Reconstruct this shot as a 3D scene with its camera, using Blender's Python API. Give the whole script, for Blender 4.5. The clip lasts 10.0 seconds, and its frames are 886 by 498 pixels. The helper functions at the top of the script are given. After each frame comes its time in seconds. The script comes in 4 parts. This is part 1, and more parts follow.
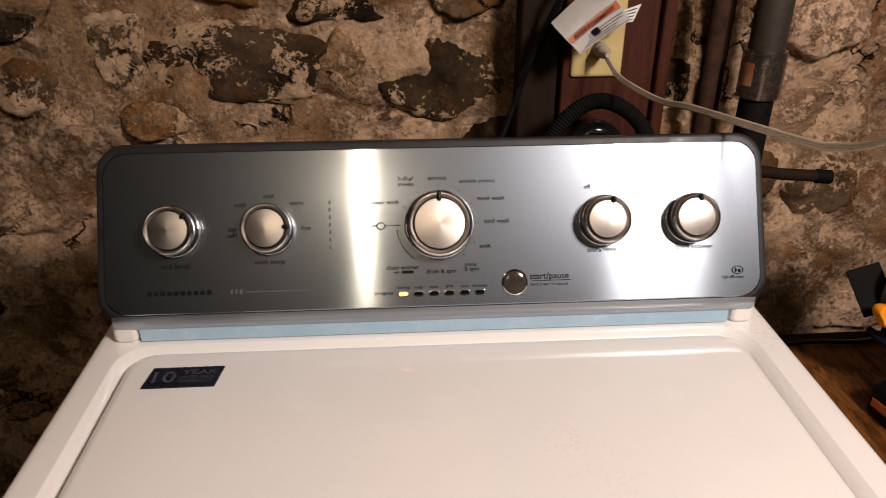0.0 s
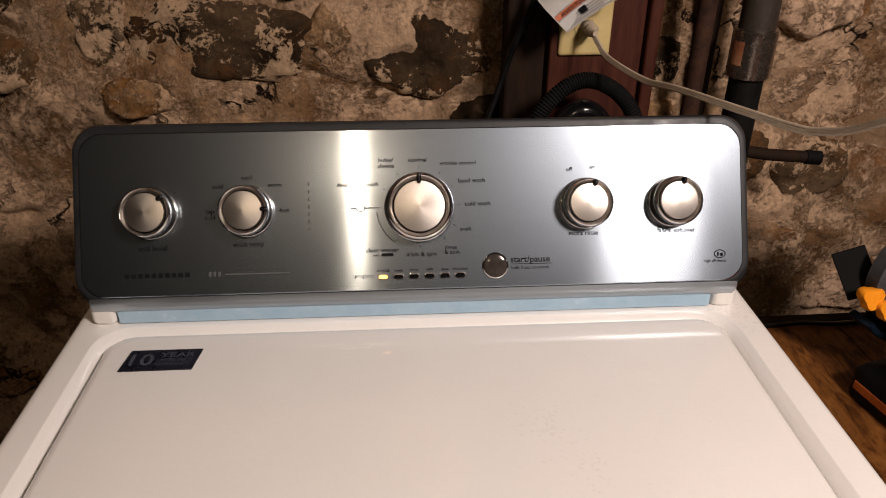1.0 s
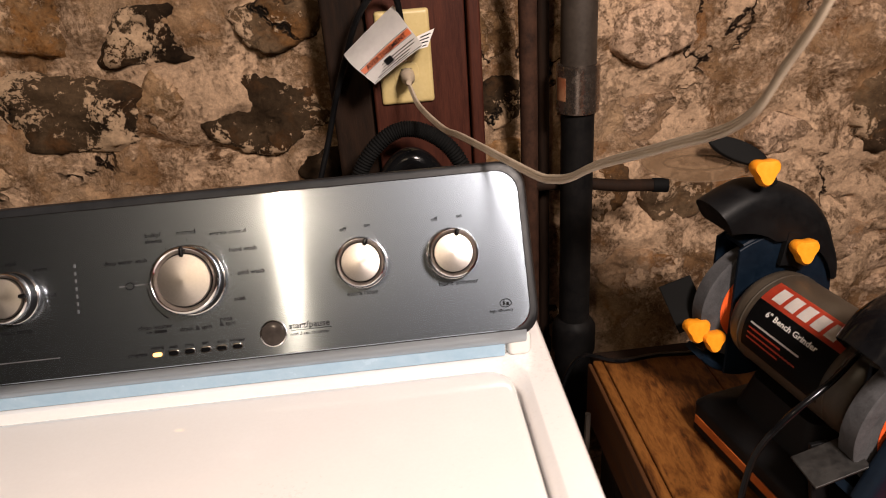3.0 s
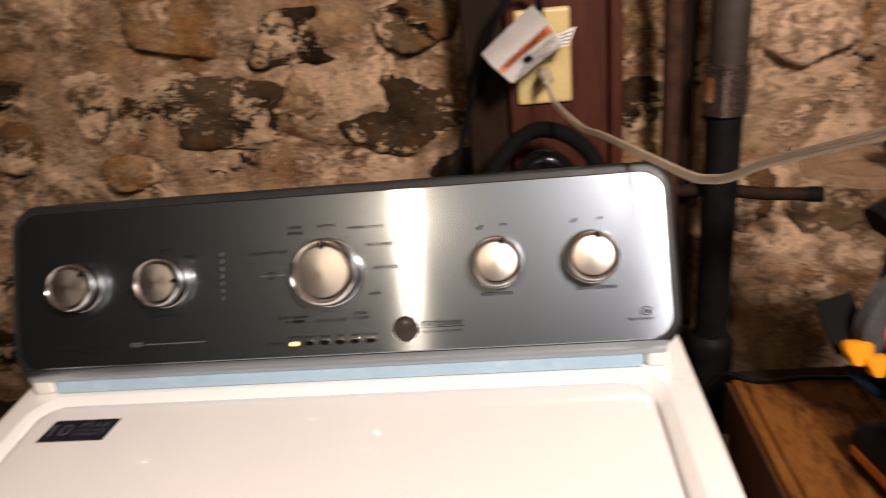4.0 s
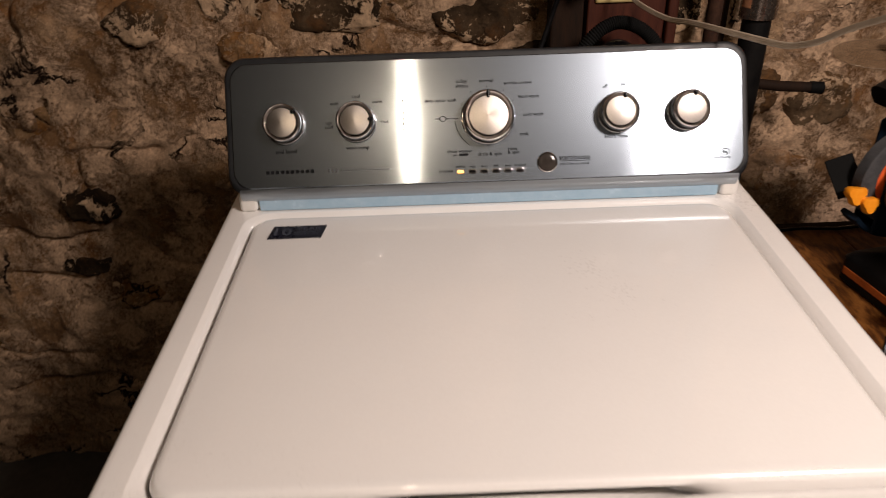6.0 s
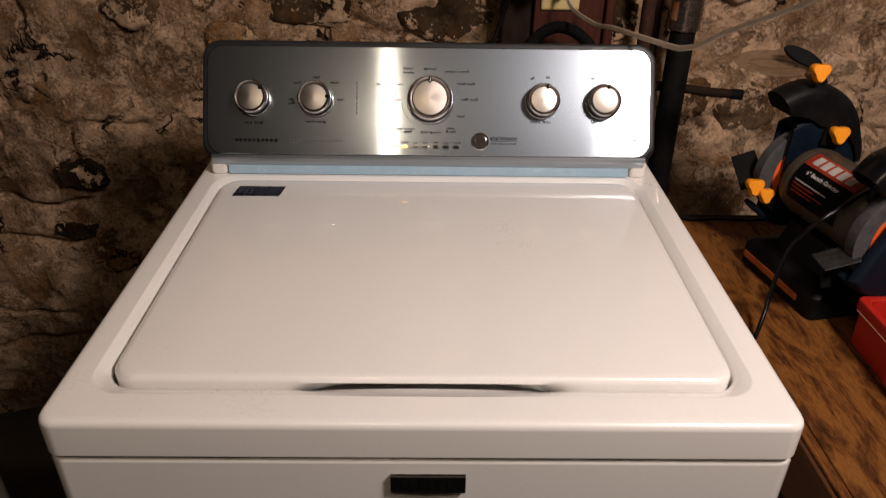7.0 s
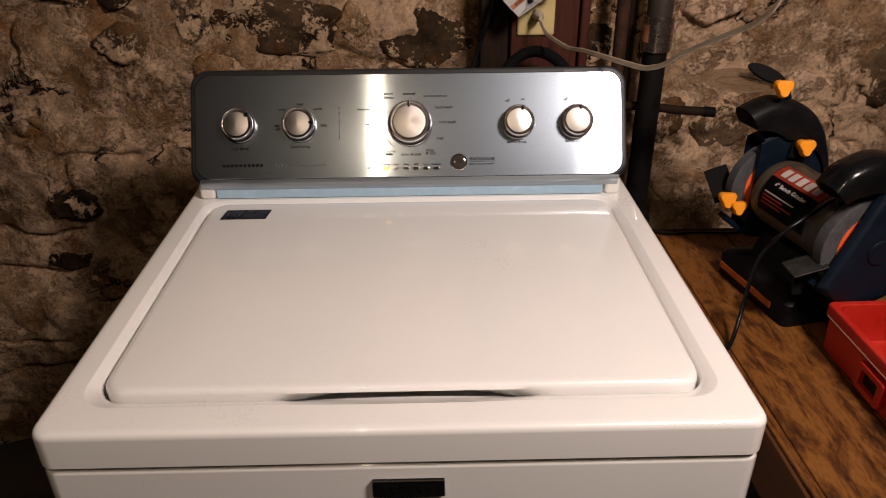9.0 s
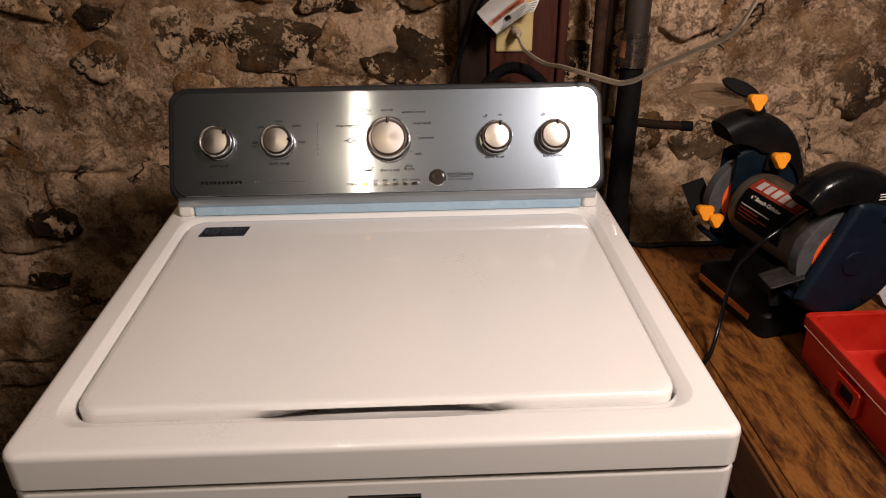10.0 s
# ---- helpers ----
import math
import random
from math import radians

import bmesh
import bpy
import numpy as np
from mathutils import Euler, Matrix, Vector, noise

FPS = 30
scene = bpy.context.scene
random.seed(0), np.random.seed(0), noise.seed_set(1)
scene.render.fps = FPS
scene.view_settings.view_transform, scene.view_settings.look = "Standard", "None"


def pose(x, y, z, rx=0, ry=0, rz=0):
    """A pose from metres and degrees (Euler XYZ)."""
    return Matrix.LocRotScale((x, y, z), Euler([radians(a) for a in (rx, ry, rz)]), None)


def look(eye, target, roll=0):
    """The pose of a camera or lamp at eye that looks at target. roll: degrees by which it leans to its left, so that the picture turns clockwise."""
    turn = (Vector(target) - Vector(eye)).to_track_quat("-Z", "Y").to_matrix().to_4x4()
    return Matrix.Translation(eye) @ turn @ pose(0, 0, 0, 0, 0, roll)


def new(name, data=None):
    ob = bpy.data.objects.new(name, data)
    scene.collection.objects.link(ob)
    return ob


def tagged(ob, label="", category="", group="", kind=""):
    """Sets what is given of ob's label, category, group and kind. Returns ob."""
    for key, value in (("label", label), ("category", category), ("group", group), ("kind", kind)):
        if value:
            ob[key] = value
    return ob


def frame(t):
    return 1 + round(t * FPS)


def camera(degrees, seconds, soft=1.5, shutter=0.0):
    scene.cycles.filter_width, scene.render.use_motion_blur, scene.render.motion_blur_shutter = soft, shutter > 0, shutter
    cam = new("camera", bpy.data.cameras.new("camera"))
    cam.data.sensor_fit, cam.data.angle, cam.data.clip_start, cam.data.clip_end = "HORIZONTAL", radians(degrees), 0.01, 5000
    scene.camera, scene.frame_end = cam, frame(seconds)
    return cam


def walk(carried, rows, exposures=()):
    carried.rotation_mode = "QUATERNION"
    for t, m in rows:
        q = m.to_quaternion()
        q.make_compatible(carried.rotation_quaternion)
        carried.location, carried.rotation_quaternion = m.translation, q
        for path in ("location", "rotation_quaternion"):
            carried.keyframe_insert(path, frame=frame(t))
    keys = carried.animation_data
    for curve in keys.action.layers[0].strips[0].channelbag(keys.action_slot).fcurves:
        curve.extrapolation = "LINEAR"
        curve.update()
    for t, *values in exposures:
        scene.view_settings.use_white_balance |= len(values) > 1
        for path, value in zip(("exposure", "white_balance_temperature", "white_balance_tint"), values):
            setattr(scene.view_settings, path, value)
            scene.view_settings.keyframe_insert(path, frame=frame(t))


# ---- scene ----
cam = camera(62.9, 10.0, soft=1.0, shutter=0.5)
PATH = [
    (0, (-0.0301, -0.0956, 1.36), (0.0941, 1.6771, 0.443), -0.1),
    (0.5, (-0.0182, -0.0957, 1.354), (0.127, 1.6667, 0.42), 0.1),
    (1, (-0.0111, -0.0878, 1.365), (0.1158, 1.6508, 0.386), 0.2),
    (1.5, (-0.0011, -0.0899, 1.358), (0.163, 1.6622, 0.408), 0.3),
    (1.8, (0.006, -0.086, 1.361), (0.2629, 1.659, 0.419), 1.2),
    (2, (0.024, -0.0862, 1.362), (0.289, 1.6657, 0.434), -0.1),
    (2.2, (0.052, -0.0836, 1.366), (0.3061, 1.6735, 0.444), -1.4),
    (3.3, (0.2471, -0.0749, 1.381), (0.2756, 1.7119, 0.482), -5.4),
    (3.5, (0.2402, -0.0718, 1.376), (0.1936, 1.7189, 0.486), -6.0),
    (4, (0.1982, -0.0663, 1.366), (0.0148, 1.73, 0.506), -6.5),
    (4.2, (0.1962, -0.0703, 1.353), (-0.1494, 1.717, 0.525), -6.3),
    (4.5, (0.1311, -0.0765, 1.372), (-0.2739, 1.6775, 0.499), -4.4),
    (4.8, (0.0436, -0.1135, 1.372), (-0.3175, 1.631, 0.464), -1.2),
    (5, (-0.0116, -0.1318, 1.383), (-0.2916, 1.6167, 0.453), -1.3),
    (5.2, (-0.0118, -0.1518, 1.388), (-0.2337, 1.613, 0.474), -3.7),
    (5.5, (-0.0727, -0.2251, 1.364), (-0.0731, 1.5771, 0.497), -3.3),
    (5.7, (-0.0831, -0.2609, 1.386), (-0.0467, 1.4457, 0.344), -2.8),
    (6.8, (0.0161, -0.4892, 1.388), (-0.037, 1.2476, 0.398), 1.0),
    (7, (0.0081, -0.4911, 1.401), (0.0538, 1.2365, 0.394), 0.9),
    (7.5, (-0.0021, -0.5079, 1.396), (0.0191, 1.1739, 0.312), -0.5),
    (8, (0.0119, -0.5091, 1.401), (0.0524, 1.2005, 0.363), -1.5),
    (8.5, (0.0248, -0.5193, 1.406), (0.0646, 1.2154, 0.412), -1.9),
    (9, (0.0296, -0.5293, 1.406), (0.0848, 1.2341, 0.463), -0.4),
    (9.5, (0.0396, -0.5334, 1.406), (0.1438, 1.2304, 0.471), -0.2),
    (10, (0.0436, -0.5325, 1.405), (0.132, 1.2496, 0.502), -0.5),
]
walk(cam, [(t, look(eye, target, roll)) for t, eye, target, roll in PATH],
     [(0.0, 0.03), (1.2, -0.12), (2.2, -0.12), (3.3, 0.60), (4.2, 0.44), (5.0, 0.14), (5.5, -0.04), (7.0, -0.35), (10.0, -0.20)])

# ---- light ----
world = bpy.data.worlds.new("basement_dark")
scene.world = world
world.use_nodes = True
world.node_tree.nodes["Background"].inputs[0].default_value = (1.0, 0.86, 0.72, 1)
world.node_tree.nodes["Background"].inputs[1].default_value = 0.004


def lamp(name, kind, place, target, power, colour, size):
    data = bpy.data.lights.new(name, kind)
    data.energy, data.color = power, colour
    if kind == "AREA":
        data.shape, data.size = "DISK", size
    else:
        data.shadow_soft_size = size
    ob = new(name, data)
    ob.matrix_basis = look(place, target)
    return ob


lamp("ceiling_bulb", "POINT", (-0.175, -0.78, 2.06), (0, 0.5, 1), 12.5, (1.0, 0.78, 0.55), 0.020)
lamp("shop_light", "AREA", (0.715, -0.42, 2.00), (0.25, 0.6, 0.95), 27.5, (1.0, 0.843, 0.757), 0.28)
scene.view_settings.exposure = 0.0


# ---- materials ----
def nodes_of(name):
    m = bpy.data.materials.new(name)
    m.use_nodes = True
    return m, m.node_tree.nodes, m.node_tree.links, m.node_tree.nodes["Principled BSDF"]


def add(nodes, kind, **sets):
    n = nodes.new(kind)
    for k, v in sets.items():
        n.inputs[k].default_value = v
    return n


def ramp_of(nodes, stops):
    r = nodes.new("ShaderNodeValToRGB")
    els = r.color_ramp.elements
    while len(els) < len(stops):
        els.new(0.5)
    for e, (p, c) in zip(els, stops):
        e.position, e.color = p, (*c, 1)
    return r


def surface(name, dark, light, scale=20, rough=0.5, metal=0.0, bump=0.1, fine=200, spread=0.12, coat=0.0, stretch=(1, 1, 1), ior=1.5, bump_size=0.002):
    """A procedural surface: colour and roughness vary at two scales, with fine relief."""
    m, ns, ln, b = nodes_of(name)
    tc = ns.new("ShaderNodeTexCoord")
    mp = ns.new("ShaderNodeMapping")
    mp.inputs["Scale"].default_value = stretch
    ln.new(tc.outputs["Object"], mp.inputs["Vector"])
    n1 = add(ns, "ShaderNodeTexNoise", Scale=scale, Detail=6.0, Roughness=0.6)
    n2 = add(ns, "ShaderNodeTexNoise", Scale=fine, Detail=4.0, Roughness=0.6)
    for n in (n1, n2):
        ln.new(mp.outputs[0], n.inputs["Vector"])
    mix = ns.new("ShaderNodeMix")
    mix.inputs[0].default_value = 0.35
    ln.new(n1.outputs[0], mix.inputs[2])
    ln.new(n2.outputs[0], mix.inputs[3])
    r = ramp_of(ns, [(0.36, dark), (0.64, light)])
    ln.new(mix.outputs[0], r.inputs[0])
    ln.new(r.outputs[0], b.inputs["Base Color"])
    mr = ns.new("ShaderNodeMapRange")
    mr.inputs["To Min"].default_value, mr.inputs["To Max"].default_value = max(0.02, rough - spread), min(1, rough + spread)
    mr.inputs["From Min"].default_value, mr.inputs["From Max"].default_value = 0.3, 0.7
    ln.new(mix.outputs[0], mr.inputs["Value"])
    ln.new(mr.outputs[0], b.inputs["Roughness"])
    b.inputs["Metallic"].default_value, b.inputs["IOR"].default_value = metal, ior
    b.inputs["Coat IOR"].default_value = 1.65
    b.inputs["Coat Weight"].default_value, b.inputs["Coat Roughness"].default_value = coat, 0.02
    if bump:
        bp = ns.new("ShaderNodeBump")
        bp.inputs["Strength"].default_value, bp.inputs["Distance"].default_value = bump, bump_size
        ln.new(mix.outputs[0], bp.inputs["Height"])
        ln.new(bp.outputs[0], b.inputs["Normal"])
    return m


def masonry(name, base, stain, pale, crack, grain=1.0, bump=0.8, pale_right=0.0):
    """Lime mortar or fieldstone. base: colour ramp of the broad mottling; stain, pale: (colour, from, to) of rust stains and of pale
    ragged smears; crack: (colour, width) of broken dark crevices."""
    m, ns, ln, b = nodes_of(name)
    tc = ns.new("ShaderNodeTexCoord")
    oi = ns.new("ShaderNodeObjectInfo")
    sh = ns.new("ShaderNodeVectorMath")
    sh.operation = "MULTIPLY_ADD"
    ln.new(oi.outputs["Random"], sh.inputs[0])
    sh.inputs[1].default_value = (7.0, 3.0, 5.0)
    ln.new(tc.outputs["Object"], sh.inputs[2])
    warp = add(ns, "ShaderNodeTexNoise", Scale=11.0, Detail=4.0, Roughness=0.6)
    ln.new(sh.outputs[0], warp.inputs["Vector"])
    wv = ns.new("ShaderNodeVectorMath")
    wv.operation = "MULTIPLY_ADD"
    ln.new(warp.outputs["Color"], wv.inputs[0])
    wv.inputs[1].default_value = (0.09, 0.09, 0.09)
    ln.new(sh.outputs[0], wv.inputs[2])

    def layer(scale, detail, rough, vec):
        n = add(ns, "ShaderNodeTexNoise", Scale=scale, Detail=detail, Roughness=rough)
        ln.new(vec.outputs[0], n.inputs["Vector"])
        return n.outputs[0]

    def over(mask, under, colour):
        mx = ns.new("ShaderNodeMix")
        mx.data_type = "RGBA"
        ln.new(mask, mx.inputs[0])
        ln.new(under, mx.inputs[6])
        mx.inputs[7].default_value = (*colour, 1)
        return mx.outputs[2]

    def step(value, lo, hi, flip=False):
        r = ramp_of(ns, [(lo, (1, 1, 1) if flip else (0, 0, 0)), (hi, (0, 0, 0) if flip else (1, 1, 1))])
        ln.new(value, r.inputs[0])
        return r.outputs[0]

    def calc(op, p, q, r=None):
        n = ns.new("ShaderNodeMath")
        n.operation = op
        for k, v in enumerate((p, q, r)):
            if v is None:
                continue
            if isinstance(v, (int, float)):
                n.inputs[k].default_value = v
            else:
                ln.new(v, n.inputs[k])
        return n.outputs[0]

    big, med = layer(6.0, 9.0, 0.62, sh), layer(8.5, 11.0, 0.70, wv)
    rust, fine = layer(9.0, 7.0, 0.65, wv), layer(150.0, 6.0, 0.72, sh)
    speck = layer(60.0, 8.0, 0.75, wv)
    c = ramp_of(ns, base)
    ln.new(big, c.inputs[0])
    col = over(step(rust, stain[1], stain[2]), c.outputs[0], stain[0])
    # gritty, ragged edges
    smear = calc("MULTIPLY_ADD", calc("SUBTRACT", speck, 0.5), 0.42, med)
    smear = calc("MULTIPLY_ADD", calc("SUBTRACT", fine, 0.5), 0.22, smear)
    if pale_right:
        # pale smears cover more of the wall towards larger x, beyond the pipes
        sep = ns.new("ShaderNodeSeparateXYZ")
        ln.new(wv.outputs[0], sep.inputs[0])
        mr = ns.new("ShaderNodeMapRange")
        mr.inputs["From Min"].default_value, mr.inputs["From Max"].default_value = 0.38, 0.62
        mr.inputs["To Max"].default_value = pale_right
        ln.new(sep.outputs[0], mr.inputs["Value"])
        smear = calc("ADD", smear, mr.outputs[0])
    pale_mask = step(smear, pale[1], pale[2])
    col = over(pale_mask, col, pale[0])
    # dark specks bite into everything
    bite = step(speck, 0.31, 0.40, True)
    col = over(calc("MULTIPLY", bite, 0.65), col, crack[0])
    # broken crevices
    ridge = calc("ABSOLUTE", calc("SUBTRACT", layer(6.5, 5.0, 0.55, wv), 0.5), 0.0)
    line = step(ridge, crack[1] * 0.35, crack[1], True)
    broken = step(layer(4.3, 3.0, 0.5, sh), 0.53, 0.59)
    gap = calc("MULTIPLY", line, broken)
    col = over(gap, col, tuple(v * 0.5 for v in crack[0]))
    hsv = ns.new("ShaderNodeHueSaturation")
    ln.new(col, hsv.inputs["Color"])
    gr = ns.new("ShaderNodeMapRange")
    gr.inputs["From Min"].default_value, gr.inputs["From Max"].default_value = 0.3, 0.7
    gr.inputs["To Min"].default_value, gr.inputs["To Max"].default_value = 1 - 0.4 * grain, 1 + 0.35 * grain
    ln.new(fine, gr.inputs["Value"])
    ln.new(gr.outputs[0], hsv.inputs["Value"])
    ln.new(hsv.outputs[0], b.inputs["Base Color"])
    b.inputs["Roughness"].default_value, b.inputs["Specular IOR Level"].default_value = 0.93, 0.12
    h = calc("MULTIPLY_ADD", pale_mask, 0.35, med)
    h = calc("MULTIPLY_ADD", gap, -0.9, h)
    h = calc("MULTIPLY_ADD", bite, -0.25, h)
    h = calc("MULTIPLY_ADD", fine, 0.30, h)
    bp = ns.new("ShaderNodeBump")
    bp.inputs["Strength"].default_value, bp.inputs["Distance"].default_value = bump, 0.012
    ln.new(h, bp.inputs["Height"])
    ln.new(bp.outputs[0], b.inputs["Normal"])
    return m


def brushed(name, base, rough, aniso, radial=False, grain=(3, 900, 3), bump=0.02, turn=0.25, broad=0.0):
    """Brushed metal: highlights spread across the brushing."""
    m, ns, ln, b = nodes_of(name)
    tc = ns.new("ShaderNodeTexCoord")
    mp = ns.new("ShaderNodeMapping")
    mp.inputs["Scale"].default_value = grain
    ln.new(tc.outputs["Object"], mp.inputs["Vector"])
    n = add(ns, "ShaderNodeTexNoise", Scale=1.0, Detail=3.0)
    ln.new(mp.outputs[0], n.inputs["Vector"])
    r = ramp_of(ns, [(0.3, tuple(c * 0.93 for c in base)), (0.7, base)])
    ln.new(n.outputs[0], r.inputs[0])
    ln.new(r.outputs[0], b.inputs["Base Color"])
    b.inputs["Metallic"].default_value, b.inputs["Roughness"].default_value = 1.0, rough
    b.inputs["Anisotropic"].default_value, b.inputs["Anisotropic Rotation"].default_value = aniso, turn
    tg = ns.new("ShaderNodeTangent")
    if radial:
        tg.direction_type, tg.axis = "RADIAL", "Z"
    else:
        tg.direction_type, tg.uv_map = "UV_MAP", "UVMap"
    ln.new(tg.outputs[0], b.inputs["Tangent"])
    bp = ns.new("ShaderNodeBump")
    bp.inputs["Strength"].default_value, bp.inputs["Distance"].default_value = bump, 0.0005
    ln.new(n.outputs[0], bp.inputs["Height"])
    ln.new(bp.outputs[0], b.inputs["Normal"])
    if broad:
        soft_b = ns.new("ShaderNodeBsdfPrincipled")
        ln.new(r.outputs[0], soft_b.inputs["Base Color"])
        soft_b.inputs["Metallic"].default_value, soft_b.inputs["Roughness"].default_value = 1.0, 0.36
        mx = ns.new("ShaderNodeMixShader")
        mx.inputs[0].default_value = broad
        ln.new(b.outputs[0], mx.inputs[1])
        ln.new(soft_b.outputs[0], mx.inputs[2])
        fine_b = ns.new("ShaderNodeBsdfPrincipled")
        ln.new(r.outputs[0], fine_b.inputs["Base Color"])
        fine_b.inputs["Metallic"].default_value, fine_b.inputs["Roughness"].default_value = 1.0, 0.20
        mx2 = ns.new("ShaderNodeMixShader")
        mx2.inputs[0].default_value = 0.10
        ln.new(mx.outputs[0], mx2.inputs[1])
        ln.new(fine_b.outputs[0], mx2.inputs[2])
        ln.new(mx2.outputs[0], ns["Material Output"].inputs["Surface"])
    return m


def glow(name, colour, strength):
    m, ns, ln, b = nodes_of(name)
    b.inputs["Base Color"].default_value = (*colour, 1)
    b.inputs["Emission Color"].default_value = (*colour, 1)
    b.inputs["Emission Strength"].default_value = strength
    return m


MORTAR = masonry("lime_mortar", [(0.36, (0.092, 0.047, 0.021)), (0.45, (0.190, 0.105, 0.050)), (0.53, (0.295, 0.176, 0.093)), (0.64, (0.400, 0.262, 0.155))],
                 ((0.215, 0.096, 0.034), 0.54, 0.66), ((0.470, 0.318, 0.205), 0.505, 0.620), ((0.033, 0.017, 0.009), 0.018), pale_right=0.08)
STONE_DARK = masonry("dark_fieldstone", [(0.38, (0.011, 0.006, 0.003)), (0.50, (0.031, 0.019, 0.010)), (0.62, (0.074, 0.047, 0.026))],
                     ((0.066, 0.031, 0.012), 0.54, 0.64), ((0.435, 0.300, 0.188), 0.548, 0.568), ((0.009, 0.006, 0.004), 0.014), 0.8, 0.7)
STONE_GREY = masonry("grey_fieldstone", [(0.38, (0.036, 0.021, 0.012)), (0.50, (0.092, 0.058, 0.032)), (0.62, (0.165, 0.107, 0.061))],
                     ((0.137, 0.066, 0.024), 0.54, 0.64), ((0.419, 0.288, 0.183), 0.525, 0.548), ((0.017, 0.012, 0.008), 0.016), 0.9, 0.7)
STONE_TAN = masonry("tan_fieldstone", [(0.38, (0.105, 0.054, 0.022)), (0.50, (0.250, 0.146, 0.070)), (0.62, (0.400, 0.252, 0.140))],
                    ((0.212, 0.096, 0.030), 0.52, 0.60), ((0.476, 0.316, 0.193), 0.53, 0.585), ((0.035, 0.019, 0.010), 0.016))
STONE_PALE = masonry("pale_fieldstone", [(0.38, (0.154, 0.089, 0.048)), (0.50, (0.308, 0.194, 0.114)), (0.62, (0.410, 0.273, 0.175))],
                     ((0.256, 0.129, 0.055), 0.54, 0.62), ((0.496, 0.337, 0.227), 0.47, 0.54), ((0.039, 0.021, 0.012), 0.018))
ENAMEL = surface("white_enamel", (0.81, 0.79, 0.775), (0.85, 0.835, 0.82), 3, 0.30, 0, 0.015, 260, 0.04, coat=1.0)
WHITE_PLASTIC = surface("white_plastic", (0.74, 0.72, 0.69), (0.80, 0.78, 0.75), 20, 0.35, 0, 0.03)
STEEL = brushed("brushed_steel", (0.335, 0.39, 0.455), 0.160, 1.0, broad=0.27)
STEEL_BAND = brushed("brushed_steel_band", (0.40, 0.445, 0.49), 0.38, 0.5)
CAP = brushed("spun_aluminium", (0.50, 0.465, 0.435), 0.38, 0.35, True, (400, 400, 5), turn=0.0)
CHROME = surface("chrome", (0.70, 0.67, 0.65), (0.78, 0.75, 0.73), 30, 0.14, 1.0, 0.01, 300, 0.05)
RIM = surface("charcoal_trim", (0.012, 0.013, 0.015), (0.019, 0.020, 0.022), 40, 0.42, 0, 0.03, ior=1.32)
BLACK = surface("black_plastic", (0.003, 0.003, 0.0035), (0.007, 0.007, 0.0075), 30, 0.48, 0, 0.08, ior=1.24)
BLACK_GLOSS = surface("gloss_black", (0.003, 0.003, 0.0035), (0.006, 0.006, 0.0065), 30, 0.16, 0, 0.02, ior=1.33)
MATT_BLACK = surface("matt_black_steel", (0.003, 0.003, 0.003), (0.007, 0.007, 0.007), 30, 0.8, 0, 0.1, ior=1.2)
INK = surface("printed_ink", (0.006, 0.006, 0.007), (0.010, 0.010, 0.011), 60, 0.7, 0, 0, ior=1.15)
FILM = surface("blue_film", (0.34, 0.50, 0.64), (0.42, 0.57, 0.70), 25, 0.22, 0, 0.05, 120)
IVORY = surface("ivory_plate", (0.52, 0.40, 0.17), (0.60, 0.48, 0.23), 15, 0.38, 0, 0.05)
WHITE_CORD = surface("aged_white_cord", (0.38, 0.305, 0.225), (0.50, 0.415, 0.32), 30, 0.5, 0, 0.1)
PAPER = surface("tag_paper", (0.66, 0.64, 0.62), (0.74, 0.72, 0.70), 40, 0.55, 0, 0.03)
ORANGE_INK = surface("orange_ink", (0.70, 0.16, 0.04), (0.78, 0.20, 0.05), 40, 0.5, 0, 0)
POST_RED = surface("stained_post", (0.030, 0.008, 0.005), (0.070, 0.019, 0.010), 14, 0.55, 0, 0.25, 90, stretch=(6, 6, 0.7), ior=1.3)
POST_DARK = surface("old_dark_wood", (0.007, 0.004, 0.0025), (0.024, 0.012, 0.007), 10, 0.8, 0, 0.5, 70, stretch=(5, 5, 0.6), ior=1.25)
RUST = surface("rusty_pipe", (0.018, 0.009, 0.006), (0.060, 0.028, 0.017), 40, 0.8, 0.0, 0.4, ior=1.25)
# the shade the appliance stands in is put into this dark grey
SHADED_ENAMEL = surface("shaded_grey_enamel", (0.055, 0.050, 0.040), (0.080, 0.072, 0.058), 4, 0.55, 0, 0.03, ior=1.35)
IRON = surface("painted_black_pipe", (0.004, 0.004, 0.0045), (0.010, 0.009, 0.0085), 25, 0.6, 0, 0.2, ior=1.2)
GREY_PIPE = surface("grey_pipe", (0.030, 0.023, 0.018), (0.060, 0.046, 0.036), 18, 0.55, 0.3, 0.2)
CLAMP = surface("steel_sleeve", (0.26, 0.21, 0.18), (0.44, 0.37, 0.32), 22, 0.27, 0.95, 0.06)
GUARD_BLUE = surface("dark_blue_paint", (0.0016, 0.0052, 0.0115), (0.0026, 0.0085, 0.018), 25, 0.55, 0, 0.08, ior=1.3)
KNOB_ORANGE = surface("orange_plastic", (0.85, 0.27, 0.01), (0.95, 0.36, 0.02), 40, 0.4, 0, 0.04)
GRIT = surface("grinding_stone", (0.032, 0.032, 0.035), (0.070, 0.070, 0.074), 60, 0.95, 0, 0.5, 500)
MOTOR = surface("taupe_paint", (0.036, 0.027, 0.019), (0.060, 0.046, 0.032), 18, 0.5, 0, 0.1)
LABEL_RED = surface("red_label", (0.46, 0.045, 0.022), (0.55, 0.07, 0.03), 30, 0.45, 0, 0.02)
